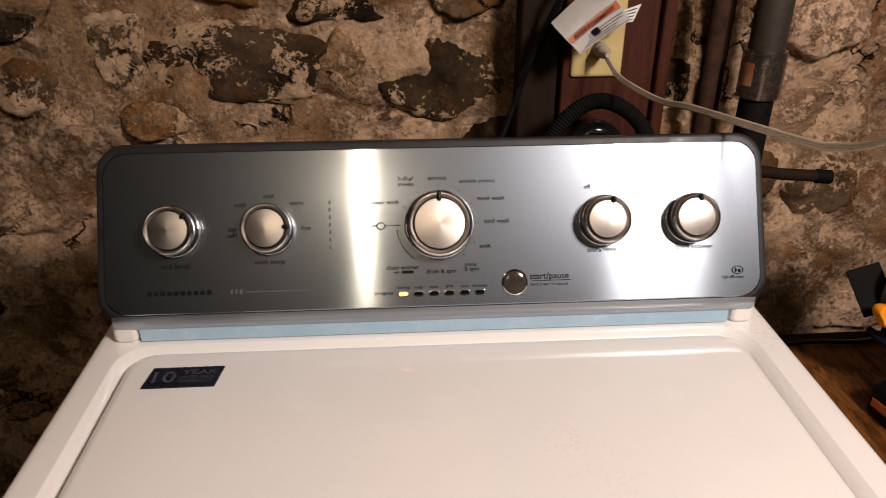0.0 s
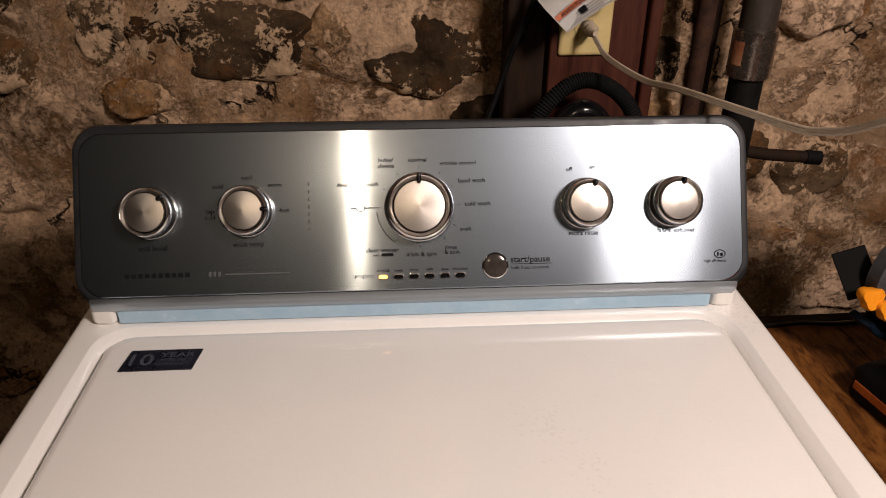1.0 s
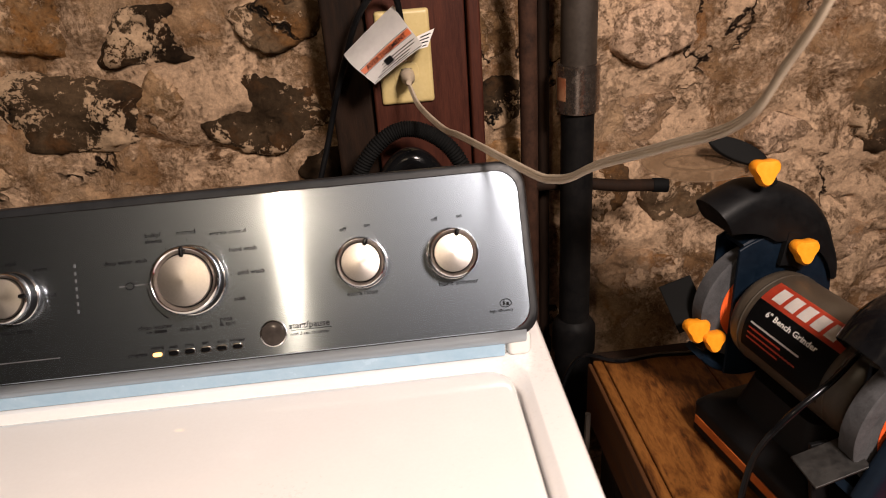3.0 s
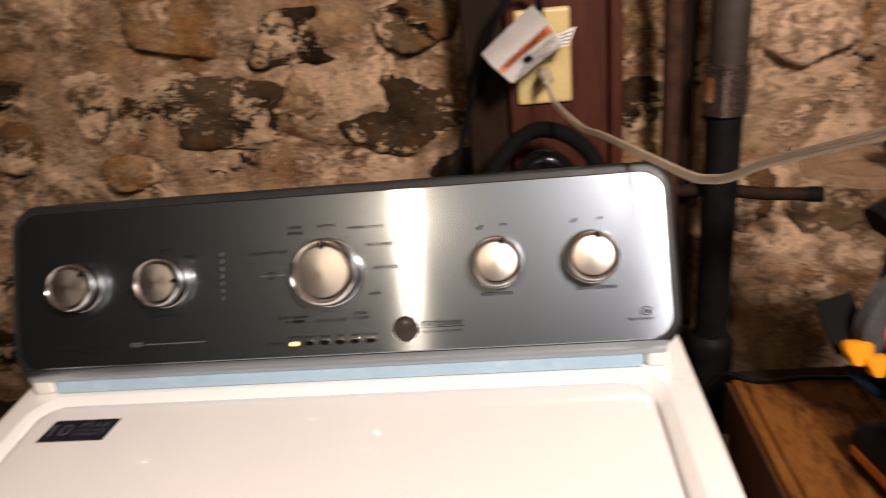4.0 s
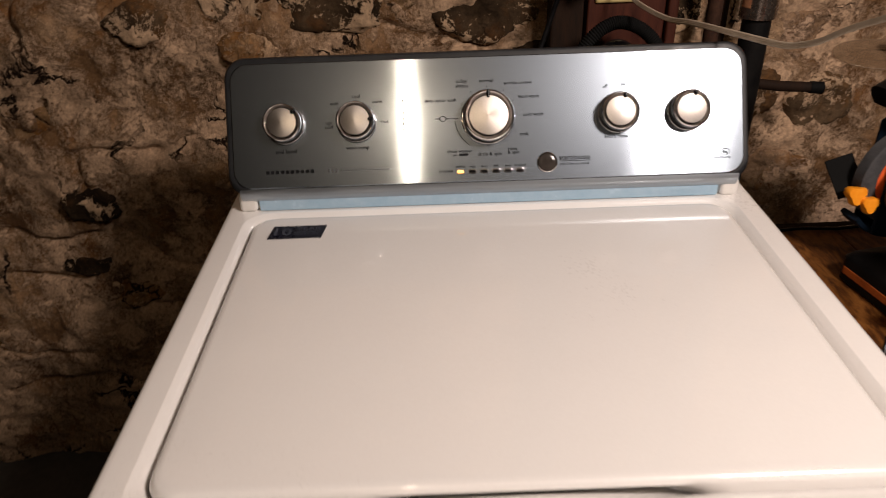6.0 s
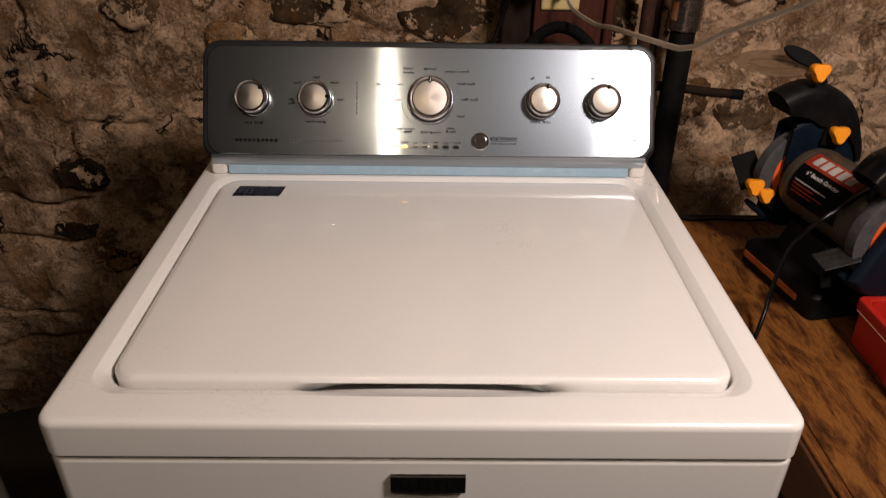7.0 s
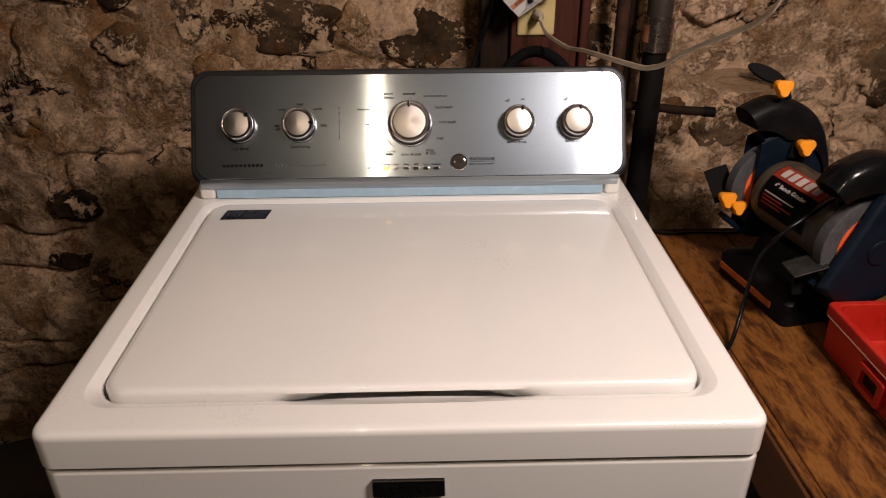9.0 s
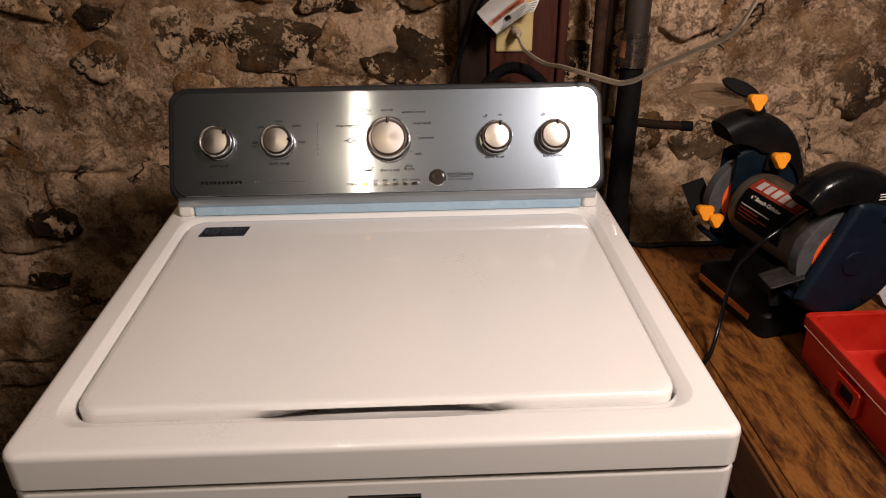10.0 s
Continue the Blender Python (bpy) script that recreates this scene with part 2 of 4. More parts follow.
RED_PLASTIC = surface("red_plastic", (0.36, 0.010, 0.005), (0.47, 0.020, 0.010), 20, 0.4, 0, 0.05)
CONCRETE = surface("damp_concrete", (0.045, 0.040, 0.035), (0.09, 0.08, 0.07), 4, 0.9, 0, 0.5, 60)
JOIST = surface("rough_ceiling_boards", (0.035, 0.023, 0.015), (0.09, 0.06, 0.04), 5, 0.85, 0, 0.4, 60)
PLAIN_WALL = surface("dusty_masonry", (0.06, 0.045, 0.032), (0.13, 0.10, 0.072), 4, 0.95, 0, 0.6, 40)
AMBER = bpy.data.materials.new("smoked_shield")
AMBER.use_nodes = True
ab = AMBER.node_tree.nodes["Principled BSDF"]
ab.inputs["Base Color"].default_value, ab.inputs["Roughness"].default_value = (0.15, 0.095, 0.055, 1), 0.25
ab.inputs["Alpha"].default_value = 0.55
LED_ON = glow("lit_led", (1.0, 0.50, 0.13), 2.6)


def bench_wood():
    """Oiled fir planks: dark and honey streaks with flowing figure."""
    m, ns, ln, b = nodes_of("bench_wood")
    tc = ns.new("ShaderNodeTexCoord")
    oi = ns.new("ShaderNodeObjectInfo")
    sh = ns.new("ShaderNodeVectorMath")
    sh.operation = "MULTIPLY_ADD"
    ln.new(oi.outputs["Random"], sh.inputs[0])
    sh.inputs[1].default_value = (3.0, 5.0, 2.0)
    ln.new(tc.outputs["Object"], sh.inputs[2])
    mp = ns.new("ShaderNodeMapping")
    mp.inputs["Scale"].default_value = (12, 3.4, 12)
    ln.new(sh.outputs[0], mp.inputs["Vector"])
    w = add(ns, "ShaderNodeTexNoise", Scale=1.6, Detail=6.0, Roughness=0.62, Distortion=2.4)
    ln.new(mp.outputs[0], w.inputs["Vector"])
    f = add(ns, "ShaderNodeTexNoise", Scale=14.0, Detail=5.0, Roughness=0.65, Distortion=0.6)
    ln.new(mp.outputs[0], f.inputs["Vector"])
    mix = ns.new("ShaderNodeMix")
    mix.inputs[0].default_value = 0.35
    ln.new(w.outputs[0], mix.inputs[2])
    ln.new(f.outputs[0], mix.inputs[3])
    r = ramp_of(ns, [(0.34, (0.018, 0.006, 0.002)), (0.43, (0.062, 0.021, 0.005)), (0.49, (0.120, 0.043, 0.009)), (0.58, (0.190, 0.075, 0.017)), (0.68, (0.090, 0.032, 0.007))])
    ln.new(mix.outputs[0], r.inputs[0])
    ln.new(r.outputs[0], b.inputs["Base Color"])
    b.inputs["Roughness"].default_value, b.inputs["IOR"].default_value = 0.55, 1.3
    bp = ns.new("ShaderNodeBump")
    bp.inputs["Strength"].default_value, bp.inputs["Distance"].default_value = 0.3, 0.0015
    ln.new(mix.outputs[0], bp.inputs["Height"])
    ln.new(bp.outputs[0], b.inputs["Normal"])
    return m


BENCH = bench_wood()


# ---- building helpers ----
def part(name, bm, material, parent=None, label="", m=None, smooth=True, angle=40, weigh=True):
    """One mesh object from a bmesh, under a thing or a part; m: its own frame in the world."""
    mesh = bpy.data.meshes.new(name)
    bmesh.ops.recalc_face_normals(bm, faces=bm.faces)
    for f in bm.faces:
        f.smooth = smooth
    if smooth:
        for e in bm.edges:
            if len(e.link_faces) == 2 and e.calc_face_angle(0) > radians(angle):
                e.smooth = False
    bm.to_mesh(mesh)
    bm.free()
    mesh.materials.append(material)
    ob = new(name, mesh)
    if m is not None:
        ob.matrix_basis = m
    if parent is not None:
        ob.parent = parent
        ob.matrix_parent_inverse = FRAMES[parent.name].inverted()
    FRAMES[ob.name] = ob.matrix_basis.copy()
    if smooth and weigh:
        wn = ob.modifiers.new("weighted_normals", "WEIGHTED_NORMAL")
        wn.keep_sharp, wn.weight = True, 90
    if label:
        tagged(ob, label)
    return ob


FRAMES = {}


def thing(name, place, label, category, group=""):
    ob = new(name)
    ob.matrix_basis = pose(*place)
    ob.empty_display_size = 0.05
    FRAMES[ob.name] = ob.matrix_basis.copy()
    return tagged(ob, label, category, group)


def rounded(x0, x1, y0, y1, r, z, n=6, side=1):
    """A loop of a rounded rectangle at height z; each side cut into `side` pieces."""
    pts = []
    for cx, cy, a0 in ((x1 - r, y0 + r, -90), (x1 - r, y1 - r, 0), (x0 + r, y1 - r, 90), (x0 + r, y0 + r, 180)):
        arc = [(cx + r * math.cos(radians(a0 + 90 * i / n)), cy + r * math.sin(radians(a0 + 90 * i / n))) for i in range(n + 1)]
        if pts and side > 1:
            a, b = pts[-1], arc[0]
            pts += [(a[0] + (b[0] - a[0]) * i / side, a[1] + (b[1] - a[1]) * i / side) for i in range(1, side)]
        pts += arc
    if side > 1:
        a, b = pts[-1], pts[0]
        pts += [(a[0] + (b[0] - a[0]) * i / side, a[1] + (b[1] - a[1]) * i / side) for i in range(1, side)]
    return [Vector((x, y, z)) for x, y in pts]


def loft(bm, loops, cap0=True, cap1=True, m=None):
    rows = [[bm.verts.new(m @ p if m is not None else p) for p in lp] for lp in loops]
    n = len(rows[0])
    for a, b in zip(rows, rows[1:]):
        for i in range(n):
            bm.faces.new((a[i], a[(i + 1) % n], b[(i + 1) % n], b[i]))
    if cap0:
        bm.faces.new(rows[0][::-1])
    if cap1:
        bm.faces.new(rows[-1])
    return rows


def slab(bm, x0, x1, y0, y1, z0, z1, r=0.004, m=None, corner=None):
    """A box with rounded edges."""
    c = corner or r
    loops = [rounded(x0 + r, x1 - r, y0 + r, y1 - r, max(c - r, 0.0004), z0, 3), rounded(x0 + 0.3 * r, x1 - 0.3 * r, y0 + 0.3 * r, y1 - 0.3 * r, c, z0 + 0.3 * r, 3),
             rounded(x0, x1, y0, y1, c, z0 + r, 3), rounded(x0, x1, y0, y1, c, z1 - r, 3),
             rounded(x0 + 0.3 * r, x1 - 0.3 * r, y0 + 0.3 * r, y1 - 0.3 * r, c, z1 - 0.3 * r, 3), rounded(x0 + r, x1 - r, y0 + r, y1 - r, max(c - r, 0.0004), z1, 3)]
    loft(bm, loops, m=m)


def lathe(bm, profile, seg=40, m=None, cap=True):
    loops = [[Vector((r * math.cos(2 * math.pi * i / seg), r * math.sin(2 * math.pi * i / seg), z)) for i in range(seg)] for r, z in profile]
    loft(bm, loops, cap, cap, m)


def glide(points, steps=8):
    """A smooth line through points."""
    ps = [Vector(p) for p in points]
    ps = [2 * ps[0] - ps[1]] + ps + [2 * ps[-1] - ps[-2]]
    out = []
    for a, b, c, d in zip(ps, ps[1:], ps[2:], ps[3:]):
        for i in range(steps):
            t = i / steps
            out.append(0.5 * (2 * b + (c - a) * t + (2 * a - 5 * b + 4 * c - d) * t * t + (3 * b - a - 3 * c + d) * t ** 3))
    return out + [ps[-2]]


def tube(bm, line, radius, seg=10, ribs=0.0, flat=1.0):
    """A tube along a line; ribs: every second ring is that much wider."""
    up, loops = Vector((0.13, 0.21, 0.97)), []
    for i, p in enumerate(line):
        d = (line[min(i + 1, len(line) - 1)] - line[max(i - 1, 0)]).normalized()
        s = d.cross(up).normalized()
        u = s.cross(d)
        up = u
        r = radius * (1 + (ribs if i % 2 else 0))
        loops.append([p + (s * math.cos(2 * math.pi * k / seg) + u * flat * math.sin(2 * math.pi * k / seg)) * r for k in range(seg)])
    loft(bm, loops)


def lettering(text, x, y, width, parent, material=None, frame_m=None, height=None, lift=0.0006, turn=0, name="lettering", bold=0.014):
    """Printed words, centred on (x, y) of a frame, of a given width."""
    cu = bpy.data.curves.new(name, "FONT")
    cu.offset = bold
    cu.body, cu.align_x, cu.align_y, cu.resolution_u = text, "CENTER", "CENTER", 2
    tmp = bpy.data.objects.new(name, cu)
    mesh = bpy.data.meshes.new_from_object(tmp)
    bpy.data.objects.remove(tmp)
    xs = [v.co.x for v in mesh.vertices]
    ys = [v.co.y for v in mesh.vertices]
    k = width / (max(xs) - min(xs))
    ky = height / (max(ys) - min(ys)) if height else k
    cx, cy = (max(xs) + min(xs)) / 2, (max(ys) + min(ys)) / 2
    for v in mesh.vertices:
        v.co = ((v.co.x - cx) * k, (v.co.y - cy) * ky, 0)
    mesh.materials.clear()
    mesh.materials.append(material or INK)
    ob = new(name, mesh)
    ob.matrix_basis = frame_m @ pose(x, y, lift, 0, 0, turn)
    ob.parent = parent
    ob.matrix_parent_inverse = FRAMES[parent.name].inverted()
    return ob


def bar(x0, x1, y0, y1, parent, material, frame_m, lift=0.0004, name="printed_bar", thick=0.0005, label=""):
    bm = bmesh.new()
    loft(bm, [rounded(x0, x1, y0, y1, min(x1 - x0, y1 - y0) * 0.2, z, 2) for z in (lift, lift + thick)], m=None)
    return part(name, bm, material, parent, label, frame_m, smooth=False)


# ---- noise for the masonry ----
TABLE = np.random.RandomState(5).rand(256, 256)


def value_noise(x, z):
    xi, zi = np.floor(x).astype(int), np.floor(z).astype(int)
    fx, fz = x - xi, z - zi
    fx, fz = fx * fx * (3 - 2 * fx), fz * fz * (3 - 2 * fz)
    a, b = TABLE[xi % 256, zi % 256], TABLE[(xi + 1) % 256, zi % 256]
    c, d = TABLE[xi % 256, (zi + 1) % 256], TABLE[(xi + 1) % 256, (zi + 1) % 256]
    return (a + (b - a) * fx) * (1 - fz) + (c + (d - c) * fx) * fz - 0.5


def fbm(x, z, scale, octaves=4):
    total, gain = 0, 1.0
    for i in range(octaves):
        total = total + gain * value_noise(x * scale + 17.3 * i, z * scale + 9.1 * i)
        scale, gain = scale * 2.1, gain * 0.5
    return total


def relief(x, z):
    """How far the mortar face stands out from the wall's plane."""
    wx, wz = x + 0.03 * fbm(x, z, 9, 2), z + 0.03 * fbm(x + 5, z, 9, 2)
    ridge = np.abs(value_noise(wx * 7 + 3, wz * 10))
    return 0.040 * fbm(wx, wz, 5, 3) + 0.014 * fbm(wx, wz, 24, 4) - 0.016 * np.clip(0.08 - ridge, 0, 1) / 0.08 * (value_noise(wx * 3, wz * 3 + 40) > -0.05)


WALL_Y = 1.02

# ---- setting ----
bm = bmesh.new()
slab(bm, -2.4, 2.4, -2.8, 1.3, -0.12, 0.0, 0.004)
tagged(part("floor", bm, CONCRETE), "damp grey concrete basement floor", "floor", kind="structure")
bm = bmesh.new()
slab(bm, -2.4, 2.4, -2.8, 1.3, 2.15, 2.25, 0.004)
tagged(part("ceiling", bm, JOIST), "rough dark board ceiling of the basement", "ceiling", kind="structure")
for nm, (x0, x1, y0, y1) in {"wall_south": (-2.4, 2.4, -2.95, -2.8), "wall_west": (-2.4, -2.25, -2.796, 1.1), "wall_east": (2.25, 2.4, -2.796, 1.1)}.items():
    bm = bmesh.new()
    slab(bm, x0, x1, y0, y1, 0.004, 2.146, 0.003)
    tagged(part(nm, bm, PLAIN_WALL), "dusty rough basement wall", "wall", kind="structure")

# the stone wall behind the machine: mortar face with real relief


def wall_sheet(x0, x1, z0, z1, nx, nz, y):
    X, Z = np.meshgrid(np.linspace(x0, x1, nx), np.linspace(z0, z1, nz), indexing="ij")
    Y = y - relief(X, Z)
    co = np.stack([X, Y, Z], -1).reshape(-1, 3)
    idx = np.arange(nx * nz).reshape(nx, nz)
    quads = np.stack([idx[:-1, :-1], idx[1:, :-1], idx[1:, 1:], idx[:-1, 1:]], -1).reshape(-1, 4)
    return co, quads


co, quads = wall_sheet(-2.24, 2.24, 0.004, 2.14, 747, 357, WALL_Y)
n0 = len(co)
back = co[[0, 746 * 357, 747 * 357 - 1, 356]].copy()
back[:, 1] = 1.25
mesh = bpy.data.meshes.new("wall_north")
mesh.from_pydata([tuple(p) for p in co] + [tuple(p) for p in back], [], [tuple(q) for q in quads] + [(n0, n0 + 3, n0 + 2, n0 + 1)])
for p in mesh.polygons:
    p.use_smooth = True
mesh.materials.append(MORTAR)
wall_north = tagged(new("wall_north", mesh), "old fieldstone basement wall smeared with tan lime mortar", "wall", kind="structure")
FRAMES["wall_north"] = Matrix()

STONES = []


def stone(x, z, w, h, material, proud=0.010, turn=0.0, sides=6, seed=0):
    """One angular fieldstone bedded in the wall; its rim dips under the mortar."""
    rs = random.Random(seed)
    cuts = [(2 * math.pi * (i + rs.uniform(-0.22, 0.22)) / sides, rs.uniform(0.80, 1.08)) for i in range(sides)]
    tilt = (rs.uniform(-0.10, 0.10), rs.uniform(-0.10, 0.10))
    seg, rings = 64, 11
    base = float(relief(np.array([x]), np.array([z]))[0])
    rows = []
    for j in range(1, rings + 1):
        f = j / rings
        row = []
        for i in range(seg):
            a = 2 * math.pi * i / seg
            near = sum((max(1e-3, math.cos(a - t) / d)) ** 9 for t, d in cuts) ** (-1 / 9)
            near *= 1 + 0.07 * noise.noise(Vector((math.cos(a) * 2.5, math.sin(a) * 2.5, seed))) + 0.10 * noise.noise(Vector((math.cos(a) * 8, math.sin(a) * 8, seed + 3)))
            u, v = 0.5 * w * near * f * math.cos(a), 0.5 * h * near * f * math.sin(a)
            t = radians(turn)
            px, pz = u * math.cos(t) - v * math.sin(t), u * math.sin(t) + v * math.cos(t)
            lift = proud - 0.003 + tilt[0] * px + tilt[1] * pz - 0.026 * max(0, f - 0.80) / 0.20
            rough_v = 0.011 * noise.fractal(Vector(((x + px) * 16, (z + pz) * 16, seed)), 0.8, 2.0, 5)
            row.append(Vector((px, -lift - rough_v, pz)))
        rows.append(row)
    bm = bmesh.new()
    loft(bm, rows, cap0=True, cap1=False)
    ob = part("stone", bm, material, wall_north, "", pose(x, WALL_Y - base - 0.002, z), angle=80, weigh=False)
    STONES.append((x, z, w, h))
    return ob


stone(-0.278, 1.105, 0.262, 0.148, STONE_DARK, 0.012, -6, 5, 1)
stone(0.038, 1.082, 0.205, 0.150, STONE_DARK, 0.012, 4, 5, 2)
stone(-0.436, 1.130, 0.092, 0.130, STONE_GREY, 0.010, 5, 4, 3)
stone(-0.575, 1.076, 0.125, 0.092, STONE_GREY, 0.010, -4, 5, 4)
stone(-0.672, 1.165, 0.065, 0.055, STONE_DARK, 0.010, 8, 5, 5)
stone(-0.585, 1.166, 0.075, 0.058, STONE_DARK, 0.010, -6, 5, 21)
stone(-0.085, 1.212, 0.150, 0.105, STONE_DARK, 0.008, 0, 4, 6)
stone(-0.280, 1.243, 0.180, 0.100, STONE_TAN, 0.012, -4, 4, 7)
stone(0.080, 1.212, 0.140, 0.095, STONE_GREY, 0.012, 3, 6, 8)
stone(-0.105, 1.115, 0.090, 0.080, STONE_TAN, 0.012, 12, 5, 22)
stone(-0.395, 1.030, 0.130, 0.075, STONE_TAN, 0.012, 0, 6, 23)
stone(-0.768, 0.718, 0.130, 0.085, STONE_DARK, 0.010, -4, 6, 9)
stone(-0.825, 0.566, 0.130, 0.050, STONE_DARK, 0.010, 0, 6, 10)
stone(0.400, 1.070, 0.085, 0.085, STONE_DARK, 0.012, 0, 5, 11)
stone(0.395, 1.165, 0.090, 0.090, STONE_TAN, 0.014, 0, 5, 12)
stone(0.580, 0.890, 0.090, 0.125, STONE_GREY, 0.012, 0, 5, 13)
stone(0.705, 0.875, 0.135, 0.115, STONE_GREY, 0.012, 10, 5, 24)
stone(0.140, 0.985, 0.110, 0.080, STONE_DARK, 0.010, 0, 5, 14)
stone(0.640, 1.150, 0.150, 0.110, STONE_PALE, 0.012, 6, 6, 16)
stone(1.060, 0.990, 0.170, 0.150, STONE_GREY, 0.010, -5, 6, 17)
stone(0.880, 0.960, 0.110, 0.090, STONE_PALE, 0.010, 0, 5, 18)
# the rest of the courses, mostly hidden under mortar
rng = random.Random(23)
for row in range(14):
    z = 0.12 + 0.125 * row
    x = -1.5 + rng.uniform(0, 0.1)
    while x < 1.6:
        w, h = rng.uniform(0.14, 0.30), rng.uniform(0.085, 0.13)
        cx, cz = x + w / 2, z + rng.uniform(-0.02, 0.02)
        if rng.random() < (0.45 if cx < -0.3 else 0.75) and all(abs(cx - sx) > (w + sw) * 0.45 or abs(cz - sz) > (h + sh2) * 0.45 for sx, sz, sw, sh2 in STONES):
            kind = rng.random() * (0.85 if cx > 0.45 else 1)
            stone(cx, cz, w, h, (STONE_PALE if cx > 0.45 else STONE_TAN) if kind < 0.86 else STONE_GREY if kind < 0.96 else STONE_DARK, rng.uniform(-0.002, 0.005), rng.uniform(-12, 12), rng.choice((4, 5, 5, 6)), 100 + len(STONES))
        x += w + rng.uniform(0.01, 0.05)

# ---- washing machine ----
washer = thing("washing_machine", (0, 0.33, 0), "white top-load washing machine with a brushed steel console", "washing machine")
bm = bmesh.new()
slab(bm, -0.3582, 0.3577, 0.0018, 0.665, 0.025, 0.8738, 0.006, corner=0.016)
part("cabinet", bm, ENAMEL, washer, "white enamelled cabinet")
for fx, fy in ((-0.29, 0.07), (0.29, 0.07), (-0.29, 0.6), (0.29, 0.6)):
    bm = bmesh.new()
    lathe(bm, [(0.02, -0.008), (0.022, -0.004), (0.022, 0.02), (0.012, 0.022), (0.012, 0.03)], 20, pose(fx, fy, 0))
    part("foot", bm, BLACK, washer)


def scoop(p, depth):
    """Pulls the middle of the front edge forward, for the finger scoop."""
    if p.y < 0.09 and abs(p.x - 0.002) < 0.135:
        p.y -= depth * (1 - ((p.x - 0.002) / 0.135) ** 2) ** 0.8
    return p


bm = bmesh.new()
DX0, DX1, DY0, DY1 = -0.3590, 0.3585, 0.0, 0.675
SIDE = 36
rows = [rounded(DX0 + 0.004, DX1 - 0.004, DY0 + 0.004, DY1 - 0.004, 0.016, 0.8755, 6, SIDE), rounded(DX0, DX1, DY0, DY1, 0.018, 0.879, 6, SIDE),
        rounded(DX0, DX1, DY0, DY1, 0.018, 0.9125, 6, SIDE), rounded(DX0 + 0.0008, DX1 - 0.0008, DY0 + 0.0008, DY1, 0.018, 0.9162, 6, SIDE),
        rounded(DX0 + 0.0026, DX1 - 0.0026, DY0 + 0.0026, DY1, 0.018, 0.9188, 6, SIDE), rounded(DX0 + 0.0055, DX1 - 0.0055, DY0 + 0.0055, DY1, 0.018, 0.9202, 6, SIDE),
        rounded(DX0 + 0.010, DX1 - 0.010, DY0 + 0.010, DY1 - 0.01, 0.018, 0.9206, 6, SIDE)]
for inset, z, d in ((-0.0150, 0.9206, 0.001), (-0.0125, 0.9198, 0.003), (-0.0070, 0.9172, 0.0055), (-0.0015, 0.9145, 0.0055), (0.0012, 0.9105, 0.001), (0.0024, 0.9075, -0.006), (0.0028, 0.880, -0.012)):
    rows.append([scoop(p, d) for p in rounded(-0.3195 + inset * 0.7, 0.3182 - inset * 0.7, 0.0555 + inset * 1.1, 0.5300 - inset * 0.8, 0.034, z, 6, SIDE)])
loft(bm, rows)
part("top_deck", bm, ENAMEL, washer, "white enamelled top deck with a recess")
bm = bmesh.new()
LX0, LX1, LY0, LY1 = -0.3135, 0.3120, 0.0615, 0.5255
rows = [rounded(LX0 + i, LX1 - i, LY0 + i, LY1 - i, 0.026, z, 6, SIDE) for i, z in ((0.003, 0.899), (0.0, 0.902), (0.0, 0.9165), (0.002, 0.9205), (0.005, 0.9222), (0.010, 0.9228), (0.05, 0.9236), (0.14, 0.9243))]
# the lip is undercut over the finger scoop
for row, cut in zip(rows[:2], (0.024, 0.021)):
    for p in row:
        scoop(p, -cut)
loft(bm, rows)
lid = part("lid", bm, ENAMEL, washer, "closed white lid")
# warranty sticker on the lid
BM = Matrix.Translation((-0.251, 0.480, 0.9236))
bm = bmesh.new()
lo = [Vector((-0.036, -0.0165, 0)), Vector((0.032, -0.0165, 0)), Vector((0.036, 0.0145, 0)), Vector((-0.032, 0.0145, 0))]
loft(bm, [[p + Vector((0, 0, h)) for p in lo] for h in (0.0, 0.0012)])
sticker = part("warranty_sticker", bm, surface("navy_sticker", (0.006, 0.006, 0.012), (0.010, 0.011, 0.020), 50, 0.3, 0, 0.02), washer, "dark navy warranty sticker", BM, False)
SILVER = surface("silver_print", (0.05, 0.055, 0.075), (0.08, 0.088, 0.115), 60, 0.35, 0.2, 0)
lettering("10", -0.018, -0.001, 0.022, sticker, SILVER, BM, 0.018, 0.0015)
lettering("YEAR", 0.014, 0.006, 0.033, sticker, SILVER, BM, 0.007, 0.0015)
lettering("LIMITED PARTS", 0.013, -0.002, 0.033, sticker, SILVER, BM, 0.0045, 0.0015)
lettering("WARRANTY", 0.012, -0.008, 0.033, sticker, SILVER, BM, 0.0045, 0.0015)
# maker's badge on the front
FM = Matrix.Translation((0.0042, 0.0013, 0.8450)) @ pose(0, 0, 0, 90)
bm = bmesh.new()
lo = [Vector((x, y, 0)) for x, y in ((-0.036, -0.0105), (-0.018, -0.0118), (0, -0.0125), (0.018, -0.0118), (0.036, -0.0105), (0.036, 0.0105), (-0.036, 0.0105))]
loft(bm, [lo, [p + Vector((0, 0, 0.003)) for p in lo], [p * 0.97 + Vector((0, 0, 0.004)) for p in lo]])
badge = part("front_badge", bm, BLACK_GLOSS, washer, "glossy black badge with a thin bright edge", FM, False)
bm = bmesh.new()
tube(bm, [Vector((x, y, 0.0035)) for x, y in ((-0.036, -0.0105), (-0.018, -0.0118), (0, -0.0125), (0.018, -0.0118), (0.036, -0.0105), (0.036, 0.0105), (-0.036, 0.0105), (-0.036, -0.0105))], 0.0007, 6)
part("badge_edge", bm, CHROME, badge, "", FM)
for k in range(6):
    bar(-0.026 + 0.009 * k, -0.0205 + 0.009 * k, -0.004, 0.005, badge, BLACK, FM, 0.0042)

